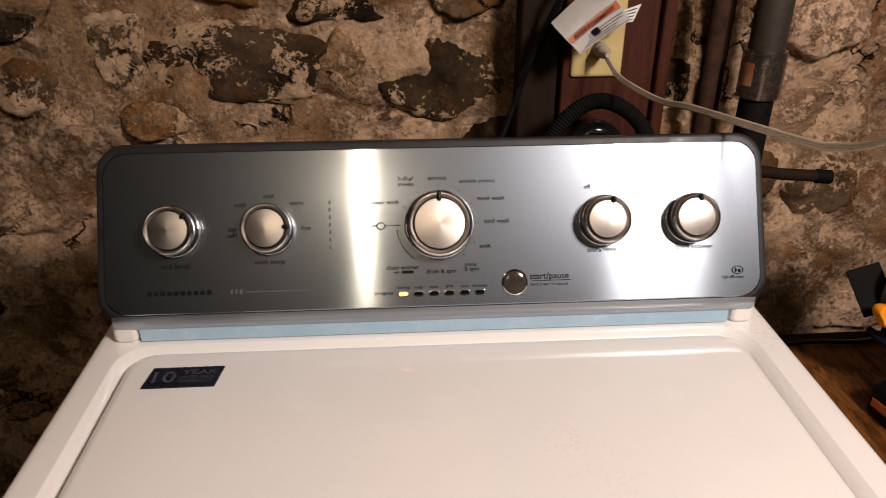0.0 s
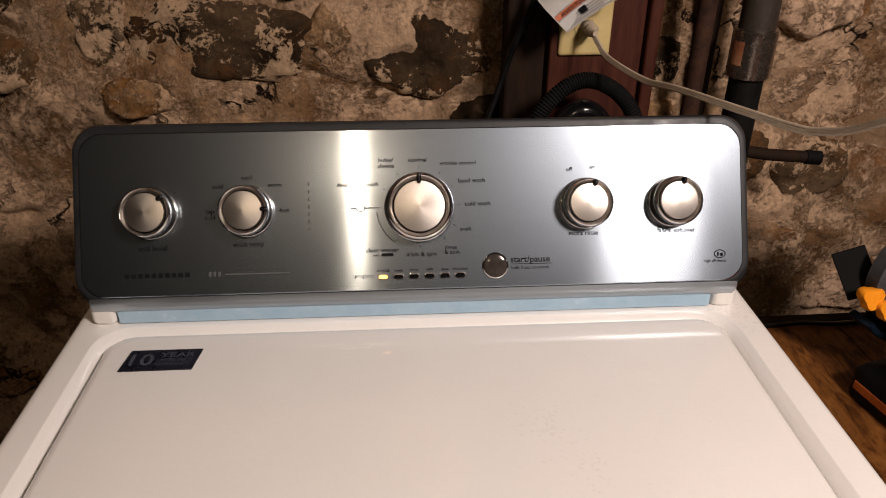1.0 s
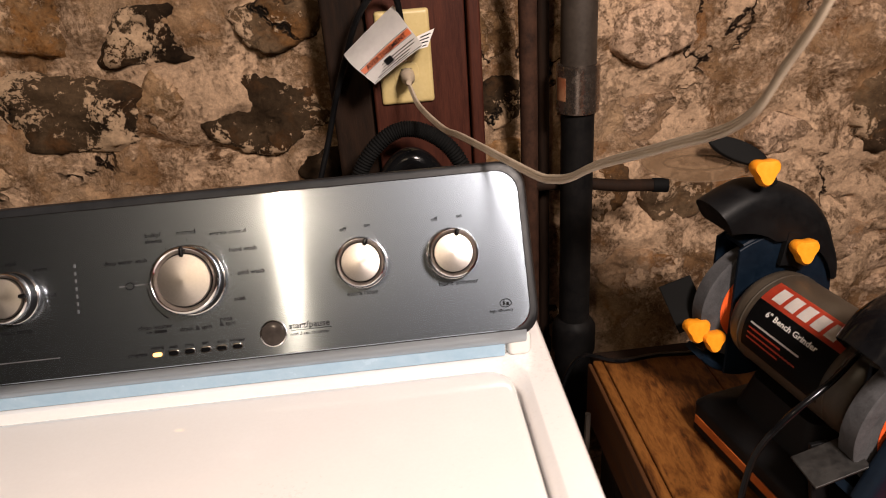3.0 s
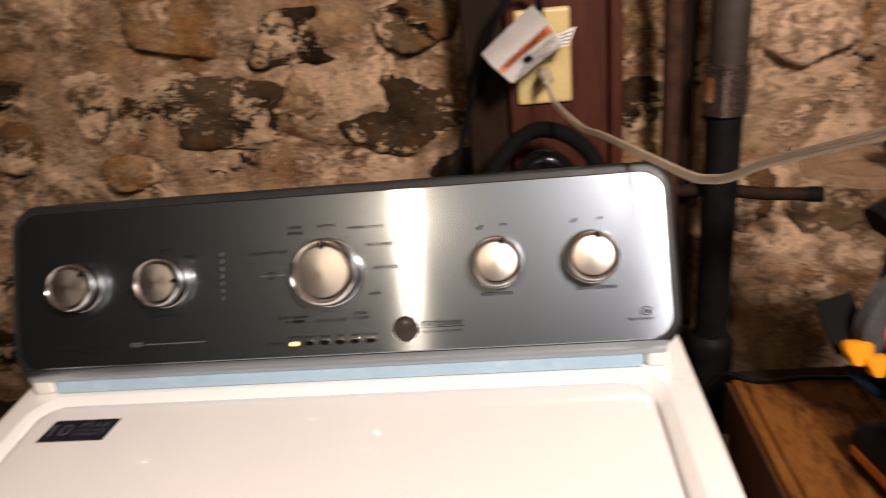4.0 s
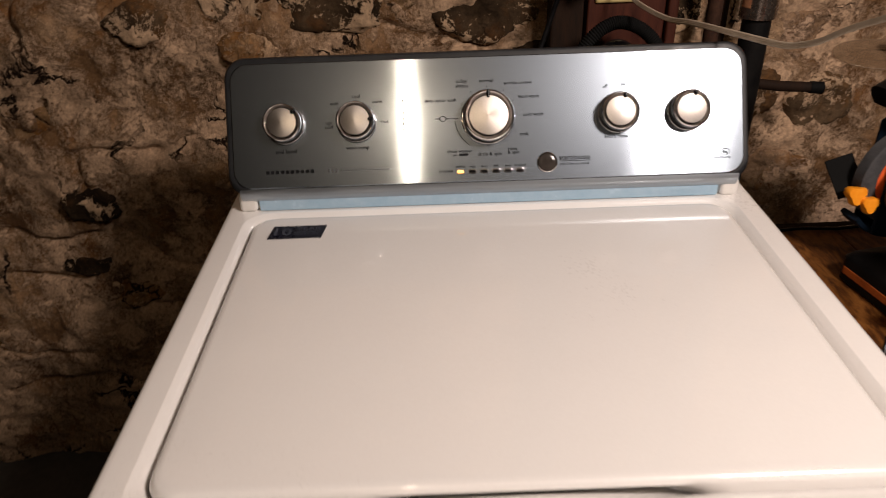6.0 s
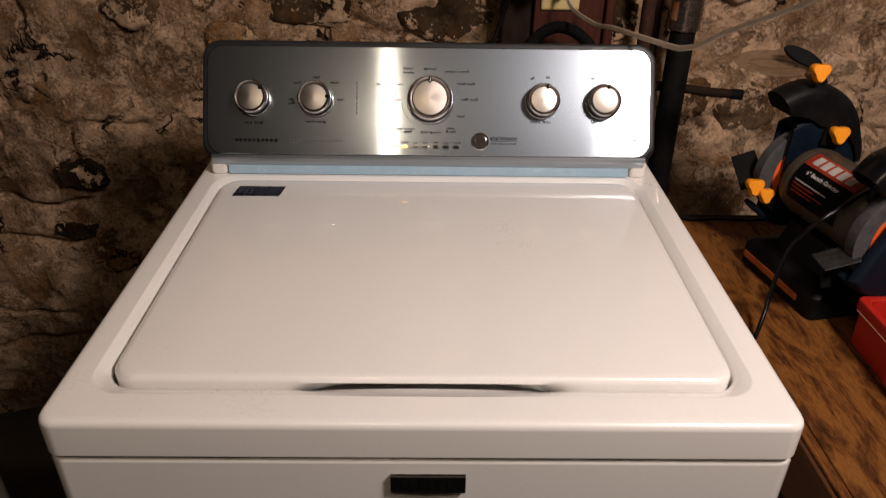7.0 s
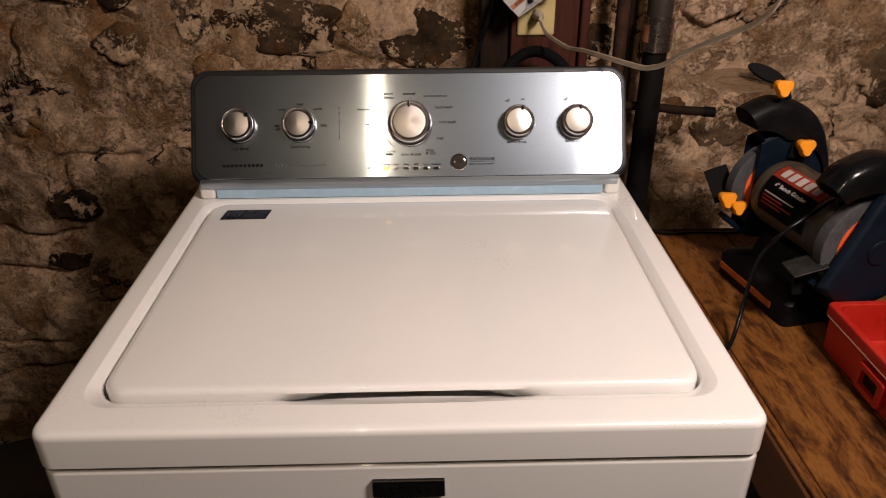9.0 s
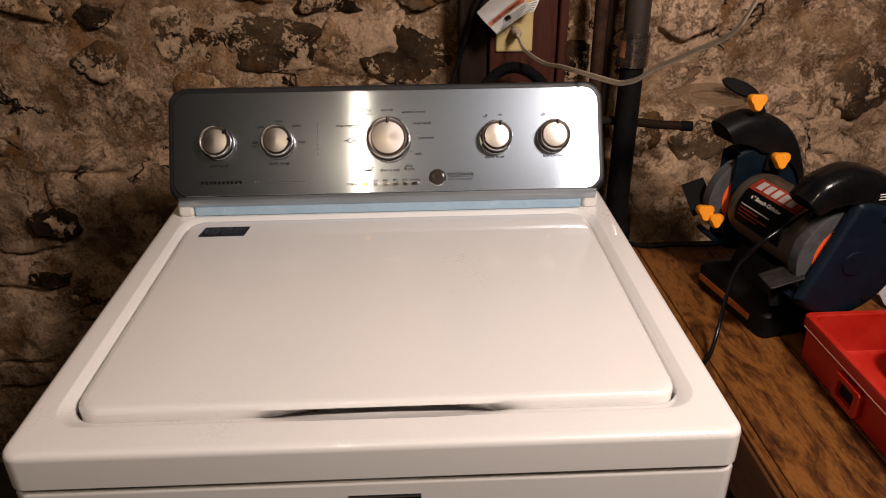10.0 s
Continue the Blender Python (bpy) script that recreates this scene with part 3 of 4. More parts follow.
# console: local x along the machine, y up the sloping face, z out of it
TILT_C = 29.0
sC, cC = math.sin(radians(TILT_C)), math.cos(radians(TILT_C))
CM = Matrix(((1, 0, 0, 0), (0, sC, -cC, 0.551), (0, cC, sC, 0.978), (0, 0, 0, 1)))
X0, X1, S0, S1 = -0.3485, 0.3475, -0.032, 0.1515
bm = bmesh.new()
loft(bm, [rounded(X0 + i, X1 - i, S0 + j, S1 - i, 0.028, z, 8) for i, j, z in
          ((0.004, 0.03, -0.085), (0.0, 0.02, -0.080), (0.0, 0.004, -0.012), (0.0005, 0.0, -0.006), (0.003, 0.003, -0.001), (0.006, 0.006, 0.0), (0.010, 0.009, -0.0006))], m=CM)
console = part("console", bm, RIM, washer, "charcoal console shell with rounded corners")
bm = bmesh.new()
loft(bm, [rounded(X0 + i, X1 - i, S0 + 0.009 + i - 0.010, S1 - i - 0.001, 0.023, z, 8) for i, z in ((0.0095, -0.002), (0.0095, 0.0006), (0.0105, 0.0012))], cap0=False)
uv = bm.loops.layers.uv.new("UVMap")
for f in bm.faces:
    for lp in f.loops:
        lp[uv].uv = (lp.vert.co.x, lp.vert.co.y)
panel = part("panel", bm, STEEL, console, "horizontally brushed steel control panel", CM, smooth=False)
# curved lower band, film strip and white end blocks under the face
prof = [(-0.0245, 0.0), (-0.029, -0.0010), (-0.0325, -0.0034), (-0.0350, -0.0065), (-0.0372, -0.0115), (-0.0390, -0.0180), (-0.0405, -0.0250)]
bm = bmesh.new()
uv = bm.loops.layers.uv.new("UVMap")
cols = [[bm.verts.new(Vector((x, s, z + 0.0008))) for s, z in prof] for x in np.linspace(X0 + 0.016, X1 - 0.016, 20)]
for a, b in zip(cols, cols[1:]):
    for i in range(len(prof) - 1):
        f = bm.faces.new((a[i], b[i], b[i + 1], a[i + 1]))
        for lp in f.loops:
            lp[uv].uv = (lp.vert.co.x, lp.vert.co.y)
part("lower_band", bm, STEEL_BAND, console, "bright brushed lower band", CM)
bm = bmesh.new()
slab(bm, -0.330, 0.329, 0.553, 0.66, 0.9185, 0.944, 0.004)
part("console_foot", bm, WHITE_PLASTIC, console, "white plastic foot of the console")
bm = bmesh.new()
slab(bm, -0.312, 0.310, 0.5455, 0.553, 0.9215, 0.9415, 0.0015)
part("protective_film", bm, FILM, console, "pale blue protective film strip")
for x0, x1 in ((-0.3395, -0.3140), (0.3125, 0.338)):
    bm = bmesh.new()
    slab(bm, x0, x1, 0.5445, 0.62, 0.9195, 0.9475, 0.006)
    part("end_block", bm, WHITE_PLASTIC, console, "white end block")


def knob(x, s, r, height, point):
    """A console knob: dark skirt and grip, wide bright ring, recessed spun cap and pointer."""
    m = CM @ pose(x, s, 0.001)
    bm = bmesh.new()
    lathe(bm, [(r * 1.00, 0), (r * 1.015, 0.0010), (r * 1.00, 0.0024), (r * 0.97, 0.0030)], 56)
    k = part("knob", bm, CHROME, washer, "bright metal control knob", m)
    bm = bmesh.new()
    lathe(bm, [(r * 0.965, 0.003), (r * 0.94, 0.006), (r * 0.935, height - 0.007)], 48)
    part("grip", bm, BLACK, k, "dark grip", m)
    h = height
    bm = bmesh.new()
    lathe(bm, [(r * 0.935, h - 0.0095), (r * 0.965, h - 0.0080), (r * 0.97, h - 0.0055), (r * 0.95, h - 0.0030), (r * 0.91, h - 0.0012), (r * 0.88, h - 0.0006), (r * 0.855, h - 0.0010),
               (r * 0.80, h - 0.0038), (r * 0.76, h - 0.0058)], 64, cap=False)
    part("ring", bm, CHROME, k, "bright bevelled ring", m)
    bm = bmesh.new()
    lathe(bm, [(r * 0.765, h - 0.0070), (r * 0.735, h - 0.0070), (r * 0.735, h - 0.0062)], 48, cap=False)
    part("groove", bm, BLACK, k, "", m)
    bm = bmesh.new()
    lathe(bm, [(r * 0.735, h - 0.0062), (r * 0.73, h - 0.0030), (r * 0.715, h - 0.0020), (r * 0.5, h - 0.0012), (r * 0.25, h - 0.0006), (r * 0.02, h - 0.0003)], 64)
    part("cap", bm, CAP, k, "spun aluminium cap", m)
    bm = bmesh.new()
    slab(bm, r * 0.64, r * 0.93, -0.0021, 0.0021, h - 0.006, h + 0.0012, 0.0016)
    p = part("pointer", bm, BLACK_GLOSS, k, "dark pointer", m @ pose(0, 0, 0, 0, 0, point))


KS = 0.0605
knob(-0.2690, KS, 0.0262, 0.0225, 42)
knob(-0.1740, KS, 0.0262, 0.0225, 2)
knob(0.0, KS, 0.0350, 0.0245, 90)
knob(0.1715, KS, 0.0262, 0.0225, 72)
knob(0.2640, KS, 0.0262, 0.0225, 75)

# printing on the panel
def word(text, x, s, width, material=None):
    x *= 1.012 if x < -0.1 else 0.984 if x > 0.08 else 1
    return lettering(text, x, s, width, console, material, CM, lift=0.00135)


def rule(x0, x1, s0, s1, material=None):
    return bar(x0, x1, s0, s1, console, material or INK, CM, lift=0.0012)


GREY_INK = surface("grey_ink", (0.06, 0.062, 0.066), (0.09, 0.092, 0.096), 60, 0.5, 0, 0)
word("normal", -0.0005, 0.1090, 0.0185)
word("bulky/", -0.0330, 0.1085, 0.0155)
word("sheets", -0.0330, 0.1032, 0.0165)
word("wrinkle control", 0.0405, 0.1050, 0.0370)
word("hand wash", 0.0545, 0.0868, 0.0275)
word("cold wash", 0.0600, 0.0630, 0.0265)
word("soak", 0.0475, 0.0375, 0.0120)
word("rinse", 0.0315, 0.0185, 0.0120)
word("& spin", 0.0325, 0.0132, 0.0155)
word("drain & spin", 0.0010, 0.0118, 0.0310)
word("clean washer", -0.0385, 0.0175, 0.0335)
word("with", -0.0450, 0.0125, 0.0065)
rule(-0.0395, -0.0275, 0.0110, 0.0140)
word("deep water wash", -0.0620, 0.0842, 0.0420)
for x0, x1 in ((-0.0700, -0.0632), (-0.0560, -0.0420)):
    rule(x0, x1, 0.0600, 0.0614, GREY_INK)
bm = bmesh.new()
tube(bm, [Vector((-0.0597 + 0.0042 * math.cos(2 * math.pi * k / 24), 0.0605 + 0.0034 * math.sin(2 * math.pi * k / 24), 0.0016)) for k in range(25)], 0.0005, 5)
part("round_mark", bm, INK, console, "", CM)
word("wash temp", -0.1715, 0.0262, 0.0310)
word("soil level", -0.2650, 0.0250, 0.0280)
word("extra rinse", 0.1720, 0.0300, 0.0310)
word("fabric softener", 0.2715, 0.0305, 0.0405)
word("warm", -0.1440, 0.0858, 0.0140)
word("hot", -0.1345, 0.0605, 0.0095)
word("cool", -0.1715, 0.0945, 0.0105)
word("cold", -0.2000, 0.0858, 0.0110)
word("tap", -0.2085, 0.0600, 0.0085)
word("cold", -0.2085, 0.0550, 0.0105)
word("off", 0.1585, 0.0960, 0.0070)
word("on", 0.1830, 0.0975, 0.0060)
word("off", 0.2530, 0.0970, 0.0070)
word("on", 0.2790, 0.0975, 0.0060)
word("start/pause", 0.1150, 0.0035, 0.0410)
rule(0.0945, 0.1355, -0.0006, 0.0000)
word("hold 3 sec. to cancel", 0.1145, -0.0040, 0.0385)
word("progress", -0.0580, -0.0095, 0.0185)
for k, t in enumerate(("sensing", "wash", "rinse", "spin", "done", "lid locked")):
    word(t, -0.0385 + 0.0158 * k, -0.0035, (0.0125, 0.0085, 0.0085, 0.0070, 0.0080, 0.0150)[k])
word("high efficiency", 0.3130, -0.0030, 0.0240)
for rx, ry in ((0.0058, 0.0040),):
    bm = bmesh.new()
    tube(bm, [Vector((0.3130 + rx * math.cos(2 * math.pi * k / 24), 0.0045 + ry * math.sin(2 * math.pi * k / 24), 0.0016)) for k in range(25)], 0.00045, 5)
    part("round_mark", bm, INK, console, "", CM)
rule(0.3100, 0.3120, 0.0025, 0.0065)
rule(0.3135, 0.3162, 0.0020, 0.0055)
# series name and maker's words, as plain bars
for k in range(10):
    rule(-0.2965 + 0.0066 * k, -0.2918 + 0.0066 * k, -0.0046, 0.0000)
for k in range(3):
    rule(-0.2135 + 0.0046 * k, -0.2110 + 0.0046 * k, -0.0048, 0.0000, GREY_INK)
rule(-0.1975, -0.1330, -0.0034, -0.0022, GREY_INK)
for k in range(7):
    rule(-0.1125, -0.1108, 0.0385 + 0.0076 * k, 0.0425 + 0.0076 * k, GREY_INK)
# tick marks round the dials
for cx, cr, angles in ((0.0, 0.0405, (90, 122, 58, 32, 2, -28, -52, -90, -125, 180, 152)), (-0.1740, 0.0315, (0, 40, 90, 140, 180)), (-0.2690, 0.0315, (40, 90, 140))):
    for a in angles:
        bm = bmesh.new()
        slab(bm, cr - 0.0012, cr + 0.0012, -0.0003, 0.0003, 0.0012, 0.0016, 0.0001)
        part("tick_mark", bm, INK, console, "", CM @ pose(cx, KS, 0, 0, 0, a), smooth=False)
bm = bmesh.new()
tube(bm, [Vector((0.0435 * math.cos(radians(a)), KS + 0.0435 * math.sin(radians(a)), 0.0014)) for a in range(186, 238, 4)], 0.00035, 5)
part("dial_arc", bm, INK, console, "", CM)
# progress lights
for k in range(6):
    m = CM @ pose(-0.0385 + 0.0158 * k, -0.0100, 0.001)
    bm = bmesh.new()
    loft(bm, [rounded(-0.0055, 0.0055, -0.0030, 0.0030, 0.0029, z, 4) for z in (0, 0.0008)] + [rounded(-0.0047, 0.0047, -0.0022, 0.0022, 0.0021, 0.0010, 4)])
    ind = part("progress_light", bm, CHROME, washer, "bright-rimmed progress light", m)
    bm = bmesh.new()
    loft(bm, [rounded(-0.0045, 0.0045, -0.0020, 0.0020, 0.0019, z, 4) for z in (0.0005, 0.0014)])
    part("lens", bm, LED_ON if k == 0 else BLACK_GLOSS, ind, "lit amber lens" if k == 0 else "dark unlit lens", m)
# start button
m = CM @ pose(0.0768, -0.0012, 0.001)
bm = bmesh.new()
lathe(bm, [(0.0132, 0), (0.0134, 0.0014), (0.0124, 0.0022), (0.0119, 0.0012)], 40, cap=False)
btn = part("start_button", bm, CHROME, washer, "round start button with a bright ring", m)
bm = bmesh.new()
lathe(bm, [(0.0118, 0.0), (0.0118, 0.0020), (0.0108, 0.0028), (0.006, 0.0032), (0.001, 0.0033)], 40)
part("button_cap", bm, surface("button_grey", (0.030, 0.025, 0.022), (0.050, 0.042, 0.037), 40, 0.12, 0.0, 0.02, ior=1.3), btn, "dark grey domed cap", m)

# the machine stands slightly askew to the wall
washer.matrix_basis = pose(0.006, 0, 0.008, 0, 0, -0.69) @ washer.matrix_basis

# ---- neighbour appliance beside the machine ----
dry = thing("appliance", (-0.78, -0.3, 0), "plain enamelled appliance standing beside the washer, its grey darkened for shade", "appliance")
bm = bmesh.new()
slab(bm, -1.12, -0.428, -0.62, 0.05, 0.03, 1.0, 0.012)
part("body", bm, SHADED_ENAMEL, dry)
bm = bmesh.new()
slab(bm, -1.10, -0.468, -0.60, 0.03, 0.0, 0.03, 0.004)
part("plinth", bm, BLACK, dry)

# ---- post, outlet and cords ----
post = thing("timber_post", (0.26, 0.95, 0), "dark red-brown stained timber post against the stone wall", "post")
bm = bmesh.new()
slab(bm, 0.212, 0.346, 0.925, 0.985, 0.0, 2.148, 0.004)
part("board", bm, POST_RED, post, "red-brown stained board")
bm = bmesh.new()
slab(bm, 0.152, 0.2105, 0.938, 0.985, 0.0, 2.148, 0.006)
part("board", bm, POST_DARK, post, "dark weathered board")
bm = bmesh.new()
slab(bm, 0.347, 0.365, 0.914, 0.980, 0.0, 2.148, 0.004)
part("edge_strip", bm, POST_RED, post, "narrow edge strip")

outlet = thing("wall_outlet", (0.258, 0.92, 1.108), "ivory double outlet on the timber post", "outlet")
OM = Matrix.Translation((0.2600, 0.9245, 1.166)) @ pose(0, 0, 0, 90)
bm = bmesh.new()
loft(bm, [rounded(-0.0365 + i, 0.0365 - i, -0.063 + i, 0.063 - i, 0.004, z, 4) for i, z in ((0, 0), (0, 0.0025), (0.001, 0.0045), (0.003, 0.0060), (0.006, 0.0066))])
plate = part("cover_plate", bm, IVORY, outlet, "ivory cover plate", OM)
for dz in (-0.0195, 0.0195):
    bm = bmesh.new()
    loft(bm, [rounded(-0.0170, 0.0170, dz - 0.0142, dz + 0.0142, 0.010, z, 5) for z in (0.006, 0.0078)] + [rounded(-0.0162, 0.0162, dz - 0.0134, dz + 0.0134, 0.0095, 0.0084, 5)])
    sock = part("socket", bm, IVORY, outlet, "ivory socket face", OM)
    for dx in (-0.0062, 0.0062):
        bar(dx - 0.0011, dx + 0.0011, dz - 0.001, dz + 0.0065, sock, BLACK, OM, 0.0084, "slot")
    bar(-0.0022, 0.0022, dz - 0.0085, dz - 0.0045, sock, BLACK, OM, 0.0084, "slot")
bm = bmesh.new()
lathe(bm, [(0.0030, 0.0064), (0.0030, 0.0074), (0.0018, 0.0080)], 12, OM)
part("screw", bm, CHROME, outlet)

cord = thing("white_power_cord", (0.255, 0.88, 1.13), "aged white flat power cord hanging across from the outlet", "power cord")
bm = bmesh.new()
WP = Matrix.Translation((0.2605, 0.916, 1.1445)) @ pose(0, 0, 0, 90)
lathe(bm, [(0.0085, 0.0), (0.0098, 0.003), (0.0098, 0.012), (0.0078, 0.016), (0.0088, 0.020), (0.0090, 0.026), (0.0062, 0.031), (0.0045, 0.040), (0.0035, 0.045)], 18, WP)
part("plug", bm, WHITE_CORD, cord, "white moulded plug")
line = glide([(0.2605, 0.880, 1.1425), (0.2625, 0.866, 1.135), (0.270, 0.83, 1.122), (0.290, 0.745, 1.118), (0.305, 0.68, 1.127), (0.333, 0.574, 1.136), (0.351, 0.507, 1.142), (0.358, 0.48, 1.149), (0.365, 0.453, 1.160), (0.376, 0.414, 1.184), (0.395, 0.34, 1.221), (0.411, 0.282, 1.252), (0.418, 0.258, 1.286), (0.428, 0.225, 1.36), (0.45, 0.15, 1.62), (0.48, 0.05, 2.14)], 10)
for off in (-0.0021, 0.0, 0.0021):
    bm = bmesh.new()
    tube(bm, [p + Vector((0.3, 0.1, 0.95)).normalized() * off for p in line], 0.0019, 8)
    part("strand", bm, WHITE_CORD, cord)

bcord = thing("washer_power_cord", (0.255, 0.88, 1.18), "black washer power cord plugged into the ivory outlet", "power cord")
bm = bmesh.new()
slab(bm, -0.012, 0.012, -0.016, 0.016, 0, 0.022, 0.005, m=Matrix.Translation((0.2585, 0.9155, 1.192)) @ pose(0, 0, 0, 90))
part("plug", bm, BLACK, bcord, "black moulded plug")
bm = bmesh.new()
tube(bm, glide([(0.2585, 0.896, 1.203), (0.2575, 0.893, 1.225), (0.2530, 0.888, 1.252), (0.240, 0.880, 1.262), (0.222, 0.876, 1.255), (0.200, 0.885, 1.225), (0.182, 0.905, 1.18), (0.160, 0.915, 1.12), (0.138, 0.915, 1.05), (0.112, 0.90, 0.98), (0.09, 0.86, 0.93), (0.07, 0.78, 0.86)], 8), 0.0043, 10)
part("cable", bm, BLACK, bcord, "black cable")

tag = thing("warning_tag", (0.22, 0.85, 1.15), "white folded paper warning tag with orange stripe on black cord", "tag")
A, B, C = Vector((0.180, 0.856, 1.186)), Vector((0.216, 0.846, 1.152)), Vector((0.282, 0.856, 1.193))
D = A + (C - B) + Vector((0.004, 0.02, 0.010))


def tag_at(u, v):
    """u across from the rolled edge to the cord, v up the tag."""
    p = A.lerp(B, u).lerp(D.lerp(C, u), v)
    bend = 0.016 * (1 - min(1, u / 0.4)) ** 2
    return p + Vector((0.004, 1, 0.1)) * (bend + 0.004 * math.sin(v * 3.1))


def tag_patch(name, u0, u1, v0, v1, material, lift, label=""):
    bm = bmesh.new()
    n = 10
    front = [[bm.verts.new(tag_at(u0 + (u1 - u0) * i / n, v0 + (v1 - v0) * j / n) + Vector((0, -lift, 0))) for j in range(n + 1)] for i in range(n + 1)]
    for i in range(n):
        for j in range(n):
            bm.faces.new((front[i][j], front[i + 1][j], front[i + 1][j + 1], front[i][j + 1]))
    bmesh.ops.solidify(bm, geom=bm.faces[:], thickness=0.0004)
    return part(name, bm, material, tag, label)


tag_patch("paper", 0, 1, 0, 1, PAPER, 0.0, "curled white paper")
tag_patch("stripe", 0.50, 0.64, 0.02, 0.98, ORANGE_INK, 0.0008, "orange stripe")
for u in (0.485, 0.655, 0.97):
    tag_patch("printed_rule", u - 0.008, u + 0.004, 0.02, 0.98, INK, 0.0009)
TM = Matrix.Translation(tag_at(0.57, 0.5) + Vector((0, -0.0042, 0)))
along = (tag_at(0.57, 0.9) - tag_at(0.57, 0.1)).normalized()
across = (tag_at(0.52, 0.5) - tag_at(0.64, 0.5)).normalized()
nrm = along.cross(across).normalized()
across = nrm.cross(along)
TR = Matrix((along, across, nrm)).transposed().to_4x4()
lettering("AVERTISSEMENT", 0, 0, 0.066, tag, INK, TM @ TR, 0.0055)
for k, (u, v0, v1) in enumerate(((0.76, 0.30, 0.95), (0.82, 0.28, 0.92), (0.88, 0.22, 0.80), (0.93, 0.12, 0.75))):
    tag_patch("printed_line", u - 0.012, u + 0.008, v0, v1, INK, 0.0009)
tag_patch("printed_symbol", 0.70, 0.86, 0.36, 0.50, INK, 0.001)
bm = bmesh.new()
q = [Vector((0.270, 0.872, 1.185)), Vector((0.288, 0.866, 1.189)), Vector((0.299, 0.874, 1.210)), Vector((0.276, 0.878, 1.201))]
loft(bm, [q, [p + Vector((0, 0.0006, 0)) for p in q]])
flap = part("folded_flap", bm, PAPER, tag, "folded paper flap", smooth=False)
for k in range(4):
    bm = bmesh.new()
    a, b = q[1].lerp(q[2], 0.15 + 0.22 * k), q[0].lerp(q[3], 0.15 + 0.22 * k)
    tube(bm, [a.lerp(b, 0.15) + Vector((0, -0.0008, 0)), a.lerp(b, 0.75) + Vector((0, -0.0008, 0))], 0.0007, 5)
    part("printed_line", bm, INK, flap)

# ---- drain hose behind the console ----
hose = thing("drain_hose", (0.25, 0.85, 0.6), "black corrugated drain hose looped behind the console", "hose")
bm = bmesh.new()
arc = glide([(0.155, 0.83, 0.55), (0.160, 0.835, 0.90), (0.172, 0.84, 1.00), (0.195, 0.845, 1.055), (0.235, 0.85, 1.086), (0.275, 0.85, 1.082), (0.312, 0.845, 1.050), (0.333, 0.84, 0.99), (0.342, 0.835, 0.90), (0.345, 0.83, 0.5)], 26)
tube(bm, arc, 0.0100, 12, 0.14)
part("corrugated_tube", bm, MATT_BLACK, hose)
hose2 = thing("rubber_hose", (0.25, 0.86, 0.6), "smooth black rubber hose bent behind the console", "hose")
bm = bmesh.new()
tube(bm, glide([(0.205, 0.86, 0.5), (0.207, 0.862, 0.93), (0.222, 0.865, 1.010), (0.252, 0.867, 1.040), (0.283, 0.865, 1.012), (0.297, 0.862, 0.93), (0.30, 0.86, 0.5)], 10), 0.017, 16)
part("tube", bm, BLACK_GLOSS, hose2)

# ---- pipes ----
stack = thing("waste_pipe", (0.497, 0.905, 0), "vertical black iron pipe with a steel sleeve and grey upper length", "pipe")
bm = bmesh.new()
lathe(bm, [(0.031, 0.0), (0.031, 0.66), (0.035, 0.668), (0.035, 0.712), (0.030, 0.722), (0.0242, 0.728), (0.0238, 1.082)], 28, pose(0.497, 0.905, 0))
part("lower_pipe", bm, IRON, stack, "black painted lower pipe")
bm = bmesh.new()
lathe(bm, [(0.0245, 1.074), (0.0296, 1.075), (0.0302, 1.079), (0.0302, 1.136), (0.0294, 1.141), (0.0245, 1.142)], 32, pose(0.497, 0.905, 0))
sleeve = part("sleeve", bm, CLAMP, stack, "worn steel sleeve")
bm = bmesh.new()
for k in range(7):
    a0, a1 = radians(186 + 5 * k), radians(191 + 5 * k)
    vs = [bm.verts.new((0.497 + 0.0308 * math.cos(a), 0.905 + 0.0308 * math.sin(a), z)) for a, z in ((a0, 1.094), (a1, 1.094), (a1, 1.126), (a0, 1.126))]
    bm.faces.new(vs)
bmesh.ops.remove_doubles(bm, verts=bm.verts[:], dist=1e-5)
bmesh.ops.solidify(bm, geom=bm.faces[:], thickness=0.0005)
part("sticker", bm, surface("faded_orange", (0.22, 0.07, 0.03), (0.34, 0.16, 0.08), 40, 0.6, 0, 0.05), sleeve, "faded orange sticker")
bm = bmesh.new()
lathe(bm, [(0.0248, 1.140), (0.0248, 1.3), (0.0255, 2.148)], 28, pose(0.497, 0.905, 0))
part("upper_pipe", bm, GREY_PIPE, stack, "grey upper pipe")
bm = bmesh.new()
tube(bm, [Vector(p) for p in ((0.435, 0.93, 0.956), (0.50, 0.93, 0.954), (0.56, 0.905, 0.952), (0.618, 0.897, 0.950))], 0.0092, 14)
rod = part("rod", bm, POST_DARK, stack, "short dark iron rod")
bm = bmesh.new()
tube(bm, [Vector((0.612, 0.898, 0.950)), Vector((0.634, 0.895, 0.949))], 0.0108, 14)
part("end_cap", bm, MATT_BLACK, rod, "black end cap")
